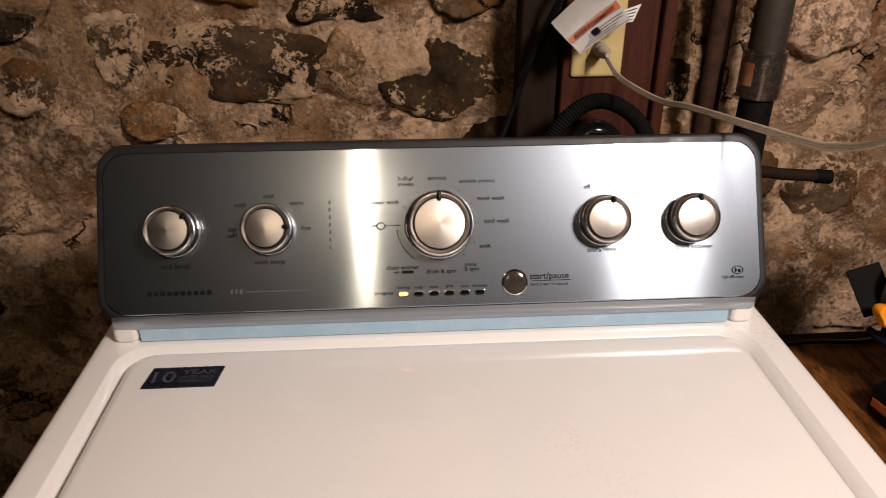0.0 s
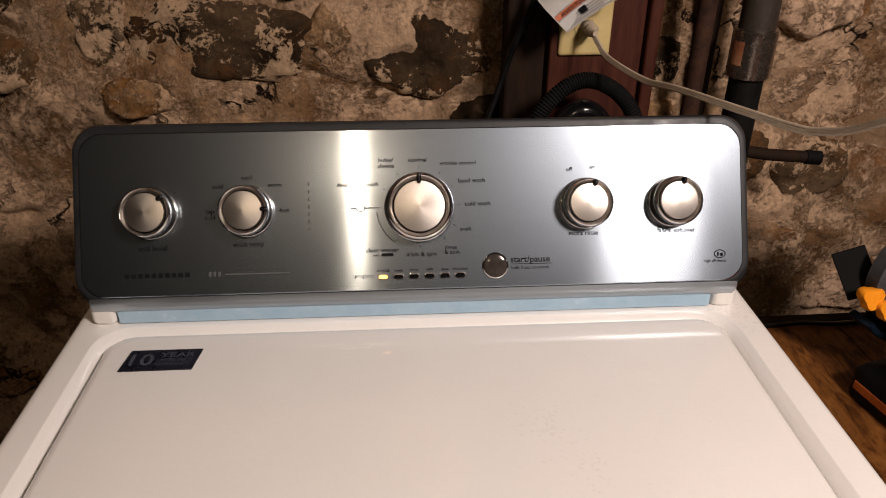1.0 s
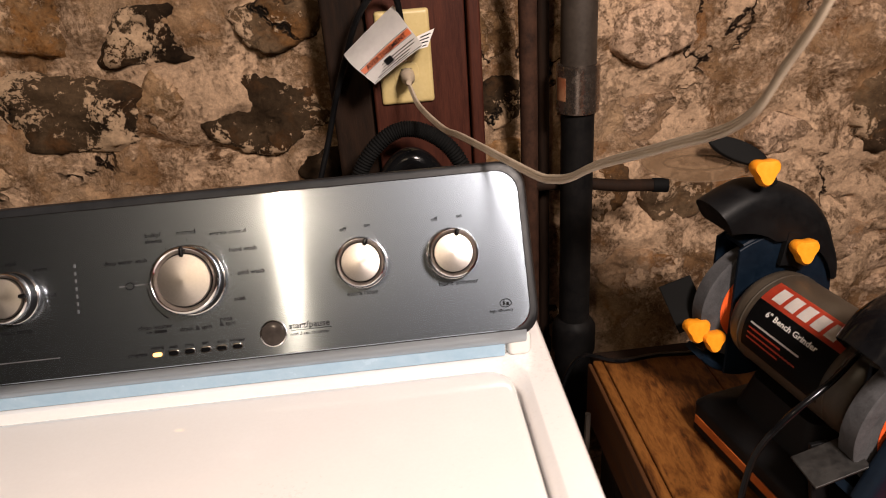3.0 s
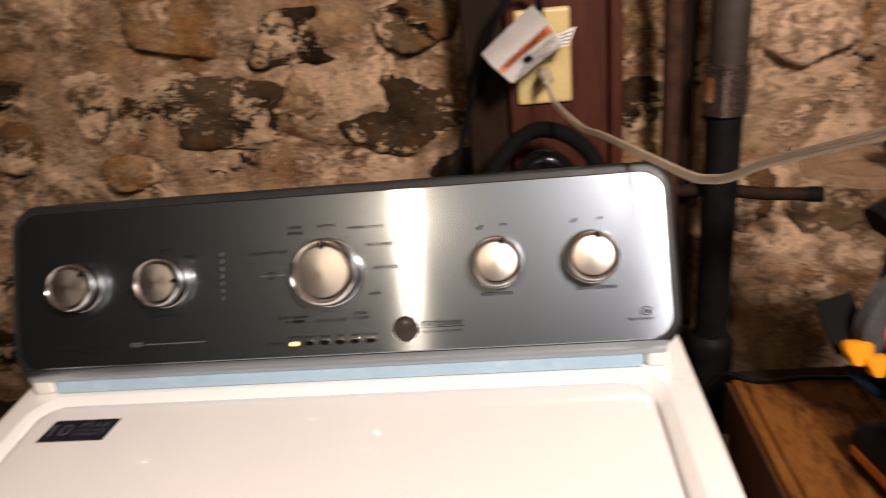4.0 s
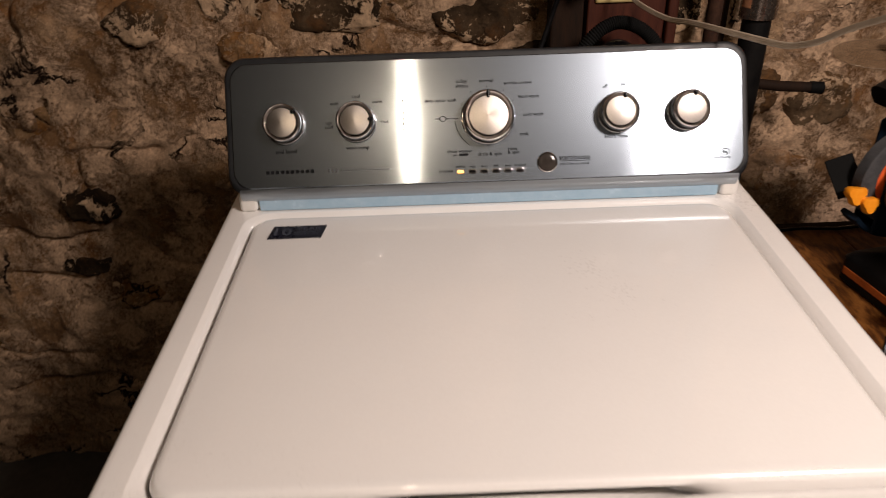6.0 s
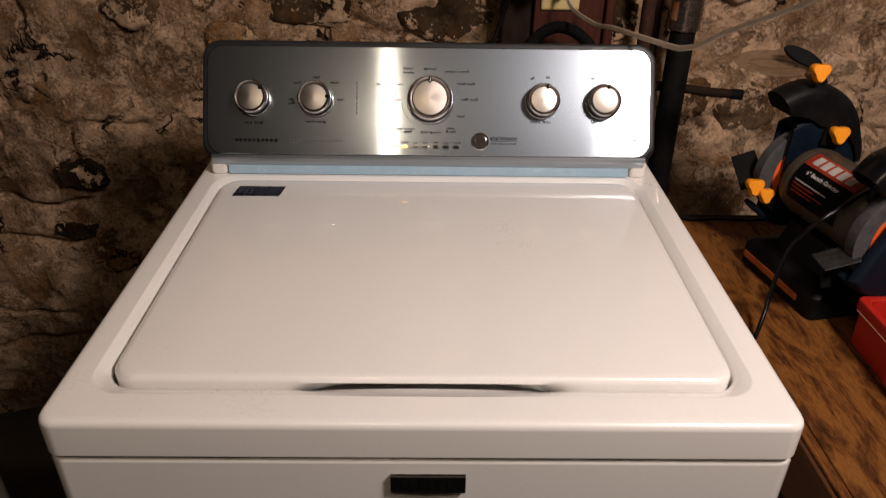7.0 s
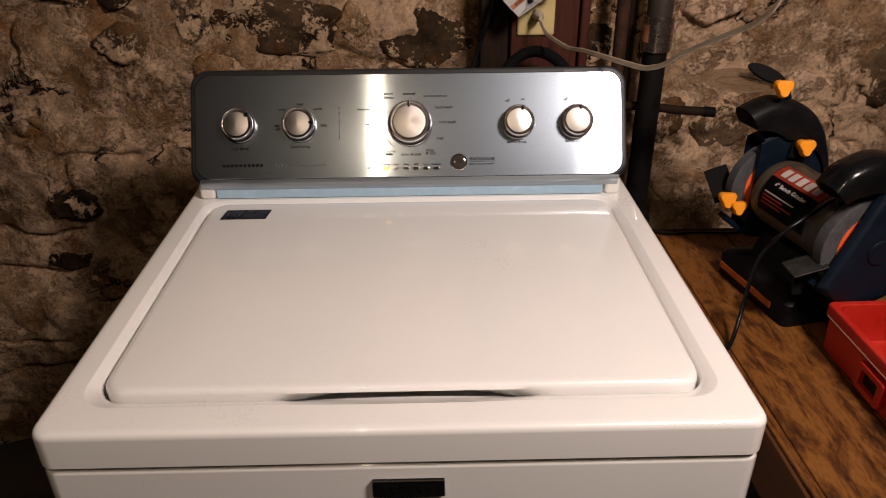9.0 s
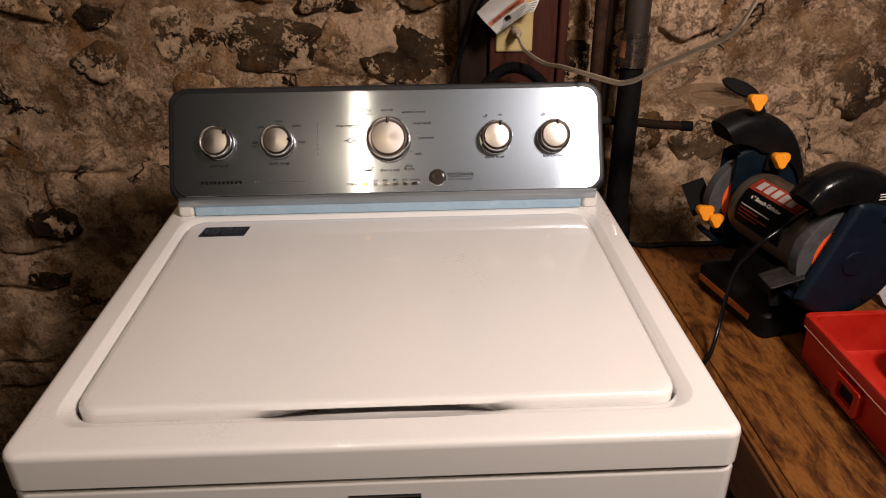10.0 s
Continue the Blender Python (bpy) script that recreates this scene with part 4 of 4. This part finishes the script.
for nm, x, y, r, mat, lab in (("thin_pipe", 0.432, 0.930, 0.0128, RUST, "thin rusty vertical pipe beside the post"), ("conduit", 0.462, 0.968, 0.009, POST_DARK, "dark vertical conduit behind the pipes")):
    t = thing(nm, (x, y, 0), lab, "pipe")
    bm = bmesh.new()
    lathe(bm, [(r, 0.0), (r, 0.95), (r * 1.02, 1.3), (r, 2.148)], 18, pose(x, y, 0))
    part("tube", bm, mat, t)
    for z in (0.62, 1.45):
        bm = bmesh.new()
        lathe(bm, [(r * 1.05, z), (r * 1.35, z + 0.004), (r * 1.35, z + 0.03), (r * 1.05, z + 0.034)], 18, pose(x, y, 0), cap=False)
        part("collar", bm, mat, t)

# ---- workbench ----
BZ = 0.74
bench = thing("workbench", (0.8, 0.2, 0), "worn oiled wooden workbench with plank top", "workbench")
for x0, x1 in ((0.502, 0.640), (0.6408, 0.80), (0.8008, 0.96), (0.9608, 1.12)):
    bm = bmesh.new()
    slab(bm, x0, x1, -0.62, 0.765, BZ - 0.036, BZ, 0.003)
    part("plank", bm, BENCH, bench)
bm = bmesh.new()
slab(bm, 0.487, 0.5015, -0.62, 0.768, BZ - 0.042, BZ - 0.001, 0.003)
part("edge_strip", bm, BENCH, bench, "worn oiled edge strip")
HONEY = surface("brown_wood", (0.045, 0.018, 0.007), (0.090, 0.036, 0.012), 10, 0.7, 0, 0.2, 80, stretch=(6, 0.6, 6), ior=1.25)
bm = bmesh.new()
slab(bm, 0.4805, 0.4865, -0.62, 0.769, BZ - 0.10, BZ - 0.006, 0.002)
part("apron", bm, HONEY, bench, "dark brown side board")
bm = bmesh.new()
slab(bm, 0.49, 1.12, 0.7695, 0.79, BZ - 0.10, BZ - 0.004, 0.002)
part("back_board", bm, POST_DARK, bench)
for lx, ly in ((0.53, 0.70), (1.06, 0.70), (0.53, -0.55), (1.06, -0.55)):
    bm = bmesh.new()
    slab(bm, lx - 0.035, lx + 0.035, ly - 0.035, ly + 0.035, 0.0, BZ - 0.0365, 0.003)
    part("leg", bm, POST_DARK, bench)

# ---- bench grinder ----
grinder = thing("bench_grinder", (0.67, 0.52, BZ), "dark blue and black six inch bench grinder with orange knobs", "bench grinder")
AX = Vector((0.668, 0.53, 0.897))
YAW = math.degrees(math.atan2(0.045, 0.23))
# frame: x towards the user's side reversed (world x), y up, z along the shaft towards the room
GM = Matrix.Translation(AX) @ pose(0, 0, 0, 0, 0, YAW) @ pose(0, 0, 0, 90)


def sector(bm, r0, r1, a0, a1, z0, z1, m, n=24, bulge=0.0):
    """A curved block: part of a ring between two angles, with softened edges."""
    e = min(0.004, (r1 - r0) * 0.2, (z1 - z0) * 0.2)
    loops = []
    for i in range(n + 1):
        a = radians(a0 + (a1 - a0) * i / n)
        k = 1 + bulge * math.sin(math.pi * i / n)
        ring = [(r0, z0 + e), (r0, z1 - e), (r0 + e, z1), (r1 * k - e, z1), (r1 * k, z1 - e), (r1 * k, z0 + e), (r1 * k - e, z0), (r0 + e, z0)]
        loops.append([Vector((r * math.cos(a), r * math.sin(a), z)) for r, z in ring])
    loft(bm, loops, m=m)


def tri_knob(place, parent, r=0.017, direction=(0, -1, 0.25)):
    """A three-lobed clamping knob."""
    m = look(place, Vector(place) - Vector(direction))
    bm = bmesh.new()
    def outline(k, z):
        return [Vector((r * k * (0.84 + 0.16 * math.cos(3 * a)) * math.cos(a + 0.5), r * k * (0.84 + 0.16 * math.cos(3 * a)) * math.sin(a + 0.5), z)) for a in (2 * math.pi * i / 36 for i in range(36))]
    loft(bm, [outline(0.85, -0.007), outline(1.0, -0.004), outline(1.0, 0.005), outline(0.86, 0.009), outline(0.4, 0.0095)])
    k = part("clamp_knob", bm, KNOB_ORANGE, parent, "orange three-lobed knob", m)
    bm = bmesh.new()
    lathe(bm, [(0.0035, 0.0), (0.0035, -0.022)], 10, m)
    part("bolt", bm, BLACK, k)


for s, zc in (("far", -0.117), ("near", 0.117)):
    z0, z1 = zc - 0.022, zc + 0.022
    bm = bmesh.new()
    lathe(bm, [(0.012, zc - 0.011), (0.074, zc - 0.011), (0.0765, zc - 0.009), (0.0765, zc + 0.009), (0.074, zc + 0.011), (0.012, zc + 0.011)], 48, GM)
    wheel = part("grinding_wheel", bm, GRIT, grinder, "grey grinding wheel")
    for zz in (zc - 0.0118, zc + 0.0112):
        bm = bmesh.new()
        lathe(bm, [(0.026, zz), (0.026, zz + 0.0006), (0.052, zz + 0.0006), (0.052, zz)], 40, GM, cap=False)
        part("paper_ring", bm, surface("orange_ring", (0.80, 0.10, 0.02), (0.90, 0.15, 0.03), 40, 0.6, 0, 0) if s == "far" and zz < zc else bpy.data.materials["orange_ring"], wheel, "orange paper ring")
    # sheet guard on both faces, cut off straight at the user's side
    for a, b in ((z0, z0 + 0.004), (z1 - 0.004, z1)):
        bm = bmesh.new()
        cover = s == "near" and a > zc
        cut = math.degrees(math.acos((-0.050 if cover else -0.044) / 0.096))
        turn = -24 if cover else 0
        outline = [(0.096 * math.cos(radians(turn - cut + 2 * cut * i / 48)), 0.096 * math.sin(radians(turn - cut + 2 * cut * i / 48))) for i in range(49)]
        loft(bm, [[Vector((x * k, y * k, z)) for x, y in outline] for k, z in (((0.98, a), (1.0, a + 0.002), (1.0, b), (0.985, b + 0.005), (0.94, b + 0.010), (0.85, b + 0.0125), (0.4, b + 0.0135)) if cover else ((0.99, a), (1.0, a + 0.001), (1.0, b - 0.001), (0.99, b)))], m=GM)
        part("guard_side", bm, GUARD_BLUE, grinder, "dark blue guard plate")
    bm = bmesh.new()
    sector(bm, 0.088, 0.0965, -142, 112, z0 + 0.0045, z1 - 0.0045, GM, 40)
    part("guard_band", bm, GUARD_BLUE, grinder, "dark blue guard band")
    # black hood over the top, widest towards the user
    bm = bmesh.new()
    loops = []
    for i in range(31):
        end = 132 if s == "near" else 119
        a = 14 + (end - 14) * i / 30
        out = float(np.interp(a, (14, 40, 70, 100, 120, 132), (0.104, 0.114, 0.132, 0.150, 0.150, 0.142) if s == "near" else (0.104, 0.116, 0.142, 0.164, 0.164, 0.160)))
        inn = 0.090 if a < 90 else 0.090 + (a - 90) * (0.0005 if s == "near" else 0.0013)
        w0, w1, deep = z0 - 0.006, z1 + 0.008, min(0.024, (out - inn) * 0.8)
        mid, half = (w0 + w1) / 2, (w1 - w0) / 2
        ring = [(inn, w0 + 0.002), (inn, w1 - 0.002)] + [(out - deep + deep * max(0.0, math.cos(q)) ** 0.7, mid + half * math.sin(q)) for q in (math.pi / 2 * (1 - k / 6) for k in range(13))]
        loops.append([Vector((r * math.cos(radians(a)), r * math.sin(radians(a)), z)) for r, z in ring])
    loft(bm, loops, m=GM)
    part("hood", bm, BLACK_GLOSS if s == "near" else BLACK, grinder, "black plastic spark hood")
    bm = bmesh.new()
    sector(bm, 0.058, 0.102, 50, 82, z1 + 0.0005, z1 + 0.007, GM, 8)
    part("hood_arm", bm, BLACK, grinder)
    # side cover boss
    bm = bmesh.new()
    lathe(bm, [(0.020, z1 + 0.0130), (0.019, z1 + 0.0155), (0.012, z1 + 0.0165)] if s == "near" else [(0.036, z1), (0.040, z1 + 0.010), (0.046, z1 + 0.024)], 32, GM)
    part("boss", bm, GUARD_BLUE if s == "near" else MOTOR, grinder)
    if s == "near":
        for a in (62, 300, 358):
            bm = bmesh.new()
            lathe(bm, [(0.0045, z1 + 0.010), (0.0045, z1 + 0.0145), (0.002, z1 + 0.0155)], 12, GM @ pose(0.076 * math.cos(radians(a)), 0.076 * math.sin(radians(a)), 0))
            part("screw", bm, BLACK, grinder)

# motor barrel with its label
bm = bmesh.new()
lathe(bm, [(0.034, -0.094), (0.048, -0.090), (0.0555, -0.082), (0.0575, -0.074), (0.0575, 0.074), (0.0555, 0.082), (0.048, 0.090), (0.034, 0.094)], 56, GM)
motor = part("motor", bm, MOTOR, grinder, "taupe painted motor barrel")
for z in (-0.066, 0.066):
    bm = bmesh.new()
    lathe(bm, [(0.0577, z - 0.0015), (0.0584, z), (0.0577, z + 0.0015)], 56, GM, cap=False)
    part("seam", bm, MOTOR, motor)


def label_patch(name, a0, a1, z0, z1, mat, r, label=""):
    bm = bmesh.new()
    n = 14
    grid = [[bm.verts.new(GM @ Vector((r * math.cos(radians(a0 + (a1 - a0) * i / n)), r * math.sin(radians(a0 + (a1 - a0) * i / n)), z))) for z in (z0, z1)] for i in range(n + 1)]
    for a, b in zip(grid, grid[1:]):
        bm.faces.new((a[0], b[0], b[1], a[1]))
    bmesh.ops.solidify(bm, geom=bm.faces[:], thickness=0.0004)
    return part(name, bm, mat, motor, label)


label_patch("label_band", 104, 132, -0.058, 0.058, LABEL_RED, 0.0584, "red label band")
label_patch("label", 132.5, 192, -0.058, 0.058, BLACK, 0.0584, "black motor label")
WHITE_INK = surface("white_ink", (0.70, 0.66, 0.62), (0.78, 0.74, 0.70), 60, 0.5, 0, 0)
for k in range(5):
    z = -0.046 + 0.019 * k
    label_patch("printed_block", 109, 127, z, z + 0.014, WHITE_INK, 0.0590)


def on_barrel(a, z, r):
    """A frame on the barrel: x along the shaft to the room, y up round it, z outwards."""
    c, s = math.cos(radians(a)), math.sin(radians(a))
    m3 = Matrix(((0, s, c), (0, -c, s), (1, 0, 0))).to_4x4()
    m3.translation = Vector((r * c, r * s, z))
    return GM @ m3


lettering('6" Bench Grinder', 0, 0, 0.075, motor, WHITE_INK, on_barrel(142, 0.0, 0.0590), 0.007, 0.0003)
for a in (158, 164, 170, 176):
    label_patch("printed_bar", a, a + 2, -0.050, 0.0 + 0.012 * (a % 4), LABEL_RED if a > 160 else WHITE_INK, 0.0589)
# base
bm = bmesh.new()
bw = GM @ pose(0, -(0.897 - BZ), 0, -90)
loft(bm, [rounded(-0.085 + i, 0.085 - i, -0.098 + j, 0.098 - j, 0.014, z, 4) for i, j, z in ((0.004, 0.004, 0.0), (0.0, 0.0, 0.004), (0.0, 0.0, 0.040), (0.006, 0.006, 0.048), (0.030, 0.036, 0.058), (0.040, 0.046, 0.104))], m=bw)
base = part("base", bm, BLACK, grinder, "black cast base")
bm = bmesh.new()
slab(bm, -0.0865, -0.0845, -0.060, 0.086, 0.016, 0.028, 0.0008, m=bw)
part("stripe", bm, surface("orange_stripe", (0.30, 0.065, 0.010), (0.50, 0.12, 0.018), 40, 0.5, 0, 0.03), base, "worn orange stripe")
# eye shield, tool rests and knobs
bm = bmesh.new()
SH = look((0.562, 0.650, 1.082), (0.54, 0.57, 1.30), 0)
lo = [(0.060 * math.cos(2 * math.pi * i / 40), 0.034 * math.sin(2 * math.pi * i / 40)) for i in range(40)]
loft(bm, [[Vector((x * k, y * k, z)) for x, y in lo] for k, z in ((0.97, -0.0012), (1.0, 0.0), (0.97, 0.0012))])
shield = part("eye_shield", bm, AMBER, grinder, "smoky clear oval eye shield", SH)
bm = bmesh.new()
tube(bm, [SH @ Vector((0.036 * math.cos(a), 0.012 * math.sin(a), 0.0018)) for a in (2 * math.pi * i / 32 for i in range(33))], 0.0013, 6)
part("ridge", bm, AMBER, shield, "")
bm = bmesh.new()
arm_x = Vector((0.066, -0.016, -0.028)).normalized()
arm_z = Vector((0.15, -0.80, 0.55))
arm_z = (arm_z - arm_x * arm_z.dot(arm_x)).normalized()
arm_y = arm_z.cross(arm_x)
AM = Matrix((arm_x, arm_y, arm_z)).transposed().to_4x4()
AM.translation = Vector((0.598, 0.631, 1.097))
leaf = [(0.034 * math.cos(2 * math.pi * i / 32), 0.0125 * math.sin(2 * math.pi * i / 32)) for i in range(32)]
loft(bm, [[Vector((x * k, y * k, z)) for x, y in leaf] for k, z in ((0.93, -0.003), (1.0, -0.001), (1.0, 0.001), (0.93, 0.003), (0.6, 0.0045))], m=AM)
tube(bm, glide([(0.616, 0.627, 1.086), (0.630, 0.630, 1.078), (0.642, 0.632, 1.055)], 6), 0.0065, 10)
part("shield_arm", bm, MATT_BLACK, grinder, "black shield arm")
tri_knob((0.620, 0.612, 1.079), grinder)
tri_knob((0.680, 0.611, 0.977), grinder)
tri_knob((0.568, 0.622, 0.878), grinder)
tri_knob((0.586, 0.613, 0.866), grinder, 0.015)
bm = bmesh.new()
slab(bm, -0.031, 0.031, -0.020, 0.020, -0.002, 0.002, 0.0012, m=look((0.566, 0.655, 0.893), (0.45, 0.40, 1.05), 62))
part("tool_rest", bm, MATT_BLACK, grinder, "black tool rest plate")
bm = bmesh.new()
slab(bm, -0.006, 0.006, -0.035, 0.035, -0.002, 0.002, 0.001, m=look((0.590, 0.645, 0.862), (0.5, 0.3, 0.95), -35))
part("rest_bracket", bm, BLACK, grinder)
bm = bmesh.new()
slab(bm, -0.028, 0.028, -0.019, 0.019, -0.0015, 0.0015, 0.001, m=Matrix.Translation((0.604, 0.400, 0.868)) @ pose(0, 0, 0, 8, -14, 5))
part("tool_rest", bm, surface("scuffed_steel", (0.008, 0.008, 0.008), (0.035, 0.033, 0.031), 30, 0.5, 0.4, 0.1), grinder, "scuffed steel tool rest")
bm = bmesh.new()
slab(bm, -0.010, 0.010, -0.030, 0.030, -0.003, 0.003, 0.001, m=Matrix.Translation((0.610, 0.42, 0.838)) @ pose(0, 0, 0, 75, 0, 5))
part("rest_bracket", bm, BLACK, grinder)
for k in range(3):
    bm = bmesh.new()
    tube(bm, [GM @ Vector((0.030 + dx, 0.106 - 0.004 * k, 0.1478)) for dx in (-0.012, 0.012 + 0.004 * (k % 2))], 0.0007, 5)
    part("printed_line", bm, WHITE_INK, grinder)
gcord = thing("grinder_cord", (0.6, 0.42, 0.75), "black grinder cord looping over the bench edge", "power cord")
bm = bmesh.new()
tube(bm, glide([(0.668, 0.470, 0.945), (0.646, 0.450, 0.950), (0.612, 0.430, 0.940), (0.576, 0.420, 0.920), (0.552, 0.418, 0.895), (0.540, 0.420, 0.865), (0.534, 0.420, 0.82), (0.522, 0.402, 0.78), (0.500, 0.370, 0.750), (0.478, 0.350, 0.738), (0.468, 0.34, 0.70), (0.466, 0.34, 0.45), (0.47, 0.35, 0.02)], 8), 0.0034, 10)
part("cable", bm, BLACK_GLOSS, gcord)
wcable = thing("black_cable", (0.6, 0.78, BZ), "thin black cable lying along the back of the bench", "cable")
bm = bmesh.new()
tube(bm, glide([(0.435, 0.80, 0.60), (0.455, 0.79, 0.70), (0.478, 0.777, 0.742), (0.52, 0.752, 0.745), (0.58, 0.755, 0.745), (0.64, 0.750, 0.745), (0.72, 0.757, 0.745), (0.85, 0.75, 0.745)], 8), 0.0036, 8)
part("cable", bm, BLACK_GLOSS, wcable)
gcab = thing("grey_cable", (0.45, 0.75, 0), "grey cable hanging beside the bench", "cable")
bm = bmesh.new()
tube(bm, glide([(0.462, 0.70, 0.70), (0.458, 0.69, 0.62), (0.45, 0.68, 0.5), (0.452, 0.69, 0.25), (0.455, 0.70, 0.004)], 6), 0.0042, 8)
part("cable", bm, GREY_PIPE, gcab)

# ---- red tool case ----
case = thing("tool_case", (0.74, 0.18, BZ), "open red plastic tool case on the workbench", "tool case")
X0, X1, Y0, Y1, ZT = 0.636, 0.90, -0.12, 0.376, 0.818
bm = bmesh.new()
loft(bm, [rounded(X0 + i, X1 - i, Y0 + i, Y1 - i, 0.010, z, 4) for i, z in ((0.010, BZ), (0.006, BZ + 0.004), (0.0045, BZ + 0.05), (0.0045, ZT - 0.018), (0.0, ZT - 0.016), (0.0, ZT - 0.002), (0.0015, ZT), (0.010, ZT), (0.0115, ZT - 0.002), (0.0125, BZ + 0.012), (0.020, BZ + 0.008))])
part("tray", bm, RED_PLASTIC, case, "red moulded tray")
bm = bmesh.new()
tube(bm, [Vector((X0 - 0.0003, y, ZT - 0.0165)) for y in (Y0 + 0.012, Y1 - 0.012)], 0.0011, 6)
part("seam", bm, surface("pale_seam", (0.45, 0.20, 0.16), (0.55, 0.28, 0.22), 40, 0.5, 0, 0), case, "pale seam line")
LM = Matrix.Translation((X0 + 0.003, 0.236, 0.772)) @ pose(0, 0, 0, 90, 0, -90)
bm = bmesh.new()
outer = rounded(-0.030, 0.030, -0.020, 0.020, 0.005, 0.0, 4)
inner = rounded(-0.019, 0.019, -0.012, 0.012, 0.003, 0.0, 4)
loft(bm, [outer, [p + Vector((0, 0, 0.007)) for p in outer], [p + Vector((0, 0, 0.007)) for p in inner], [p + Vector((0, 0, 0.0)) for p in inner]], False, False)
latch = part("latch", bm, RED_PLASTIC, case, "red latch loop", LM)
bm = bmesh.new()
loft(bm, [[p * 0.98 + Vector((0, 0, z)) for p in inner] for z in (-0.0005, 0.0006)])
part("latch_hole", bm, BLACK, latch, "dark opening in the latch", LM)
for y in (0.02,):
    bm = bmesh.new()
    slab(bm, X0 + 0.012, X1 - 0.012, y - 0.002, y + 0.002, BZ + 0.008, ZT - 0.02, 0.001)
    part("divider", bm, RED_PLASTIC, case)
bm = bmesh.new()
lathe(bm, [(0.042, 0.0), (0.046, 0.004), (0.046, 0.052), (0.044, 0.056), (0.036, 0.057), (0.034, 0.050), (0.033, 0.012), (0.020, 0.010)], 32, pose(0.782, 0.285, BZ + 0.009))
tub = tagged(part("round_tub", bm, RED_PLASTIC), "round red plastic tub standing in the tool case", "tub")
scrap = bmesh.new()
n = 8
gridv = [[scrap.verts.new((0.86 + 0.05 * i / n - 0.015 * j / n, 0.49 + 0.06 * j / n, BZ + 0.012 + 0.010 * noise.noise(Vector((i * 0.5, j * 0.5, 2))) + 0.02 * (j / n) ** 2)) for j in range(n + 1)] for i in range(n + 1)]
for i in range(n):
    for j in range(n):
        scrap.faces.new((gridv[i][j], gridv[i + 1][j], gridv[i + 1][j + 1], gridv[i][j + 1]))
bmesh.ops.solidify(scrap, geom=scrap.faces[:], thickness=0.002)
tagged(part("paper_scrap", scrap, PAPER), "crumpled off-white paper scrap on the bench", "paper")
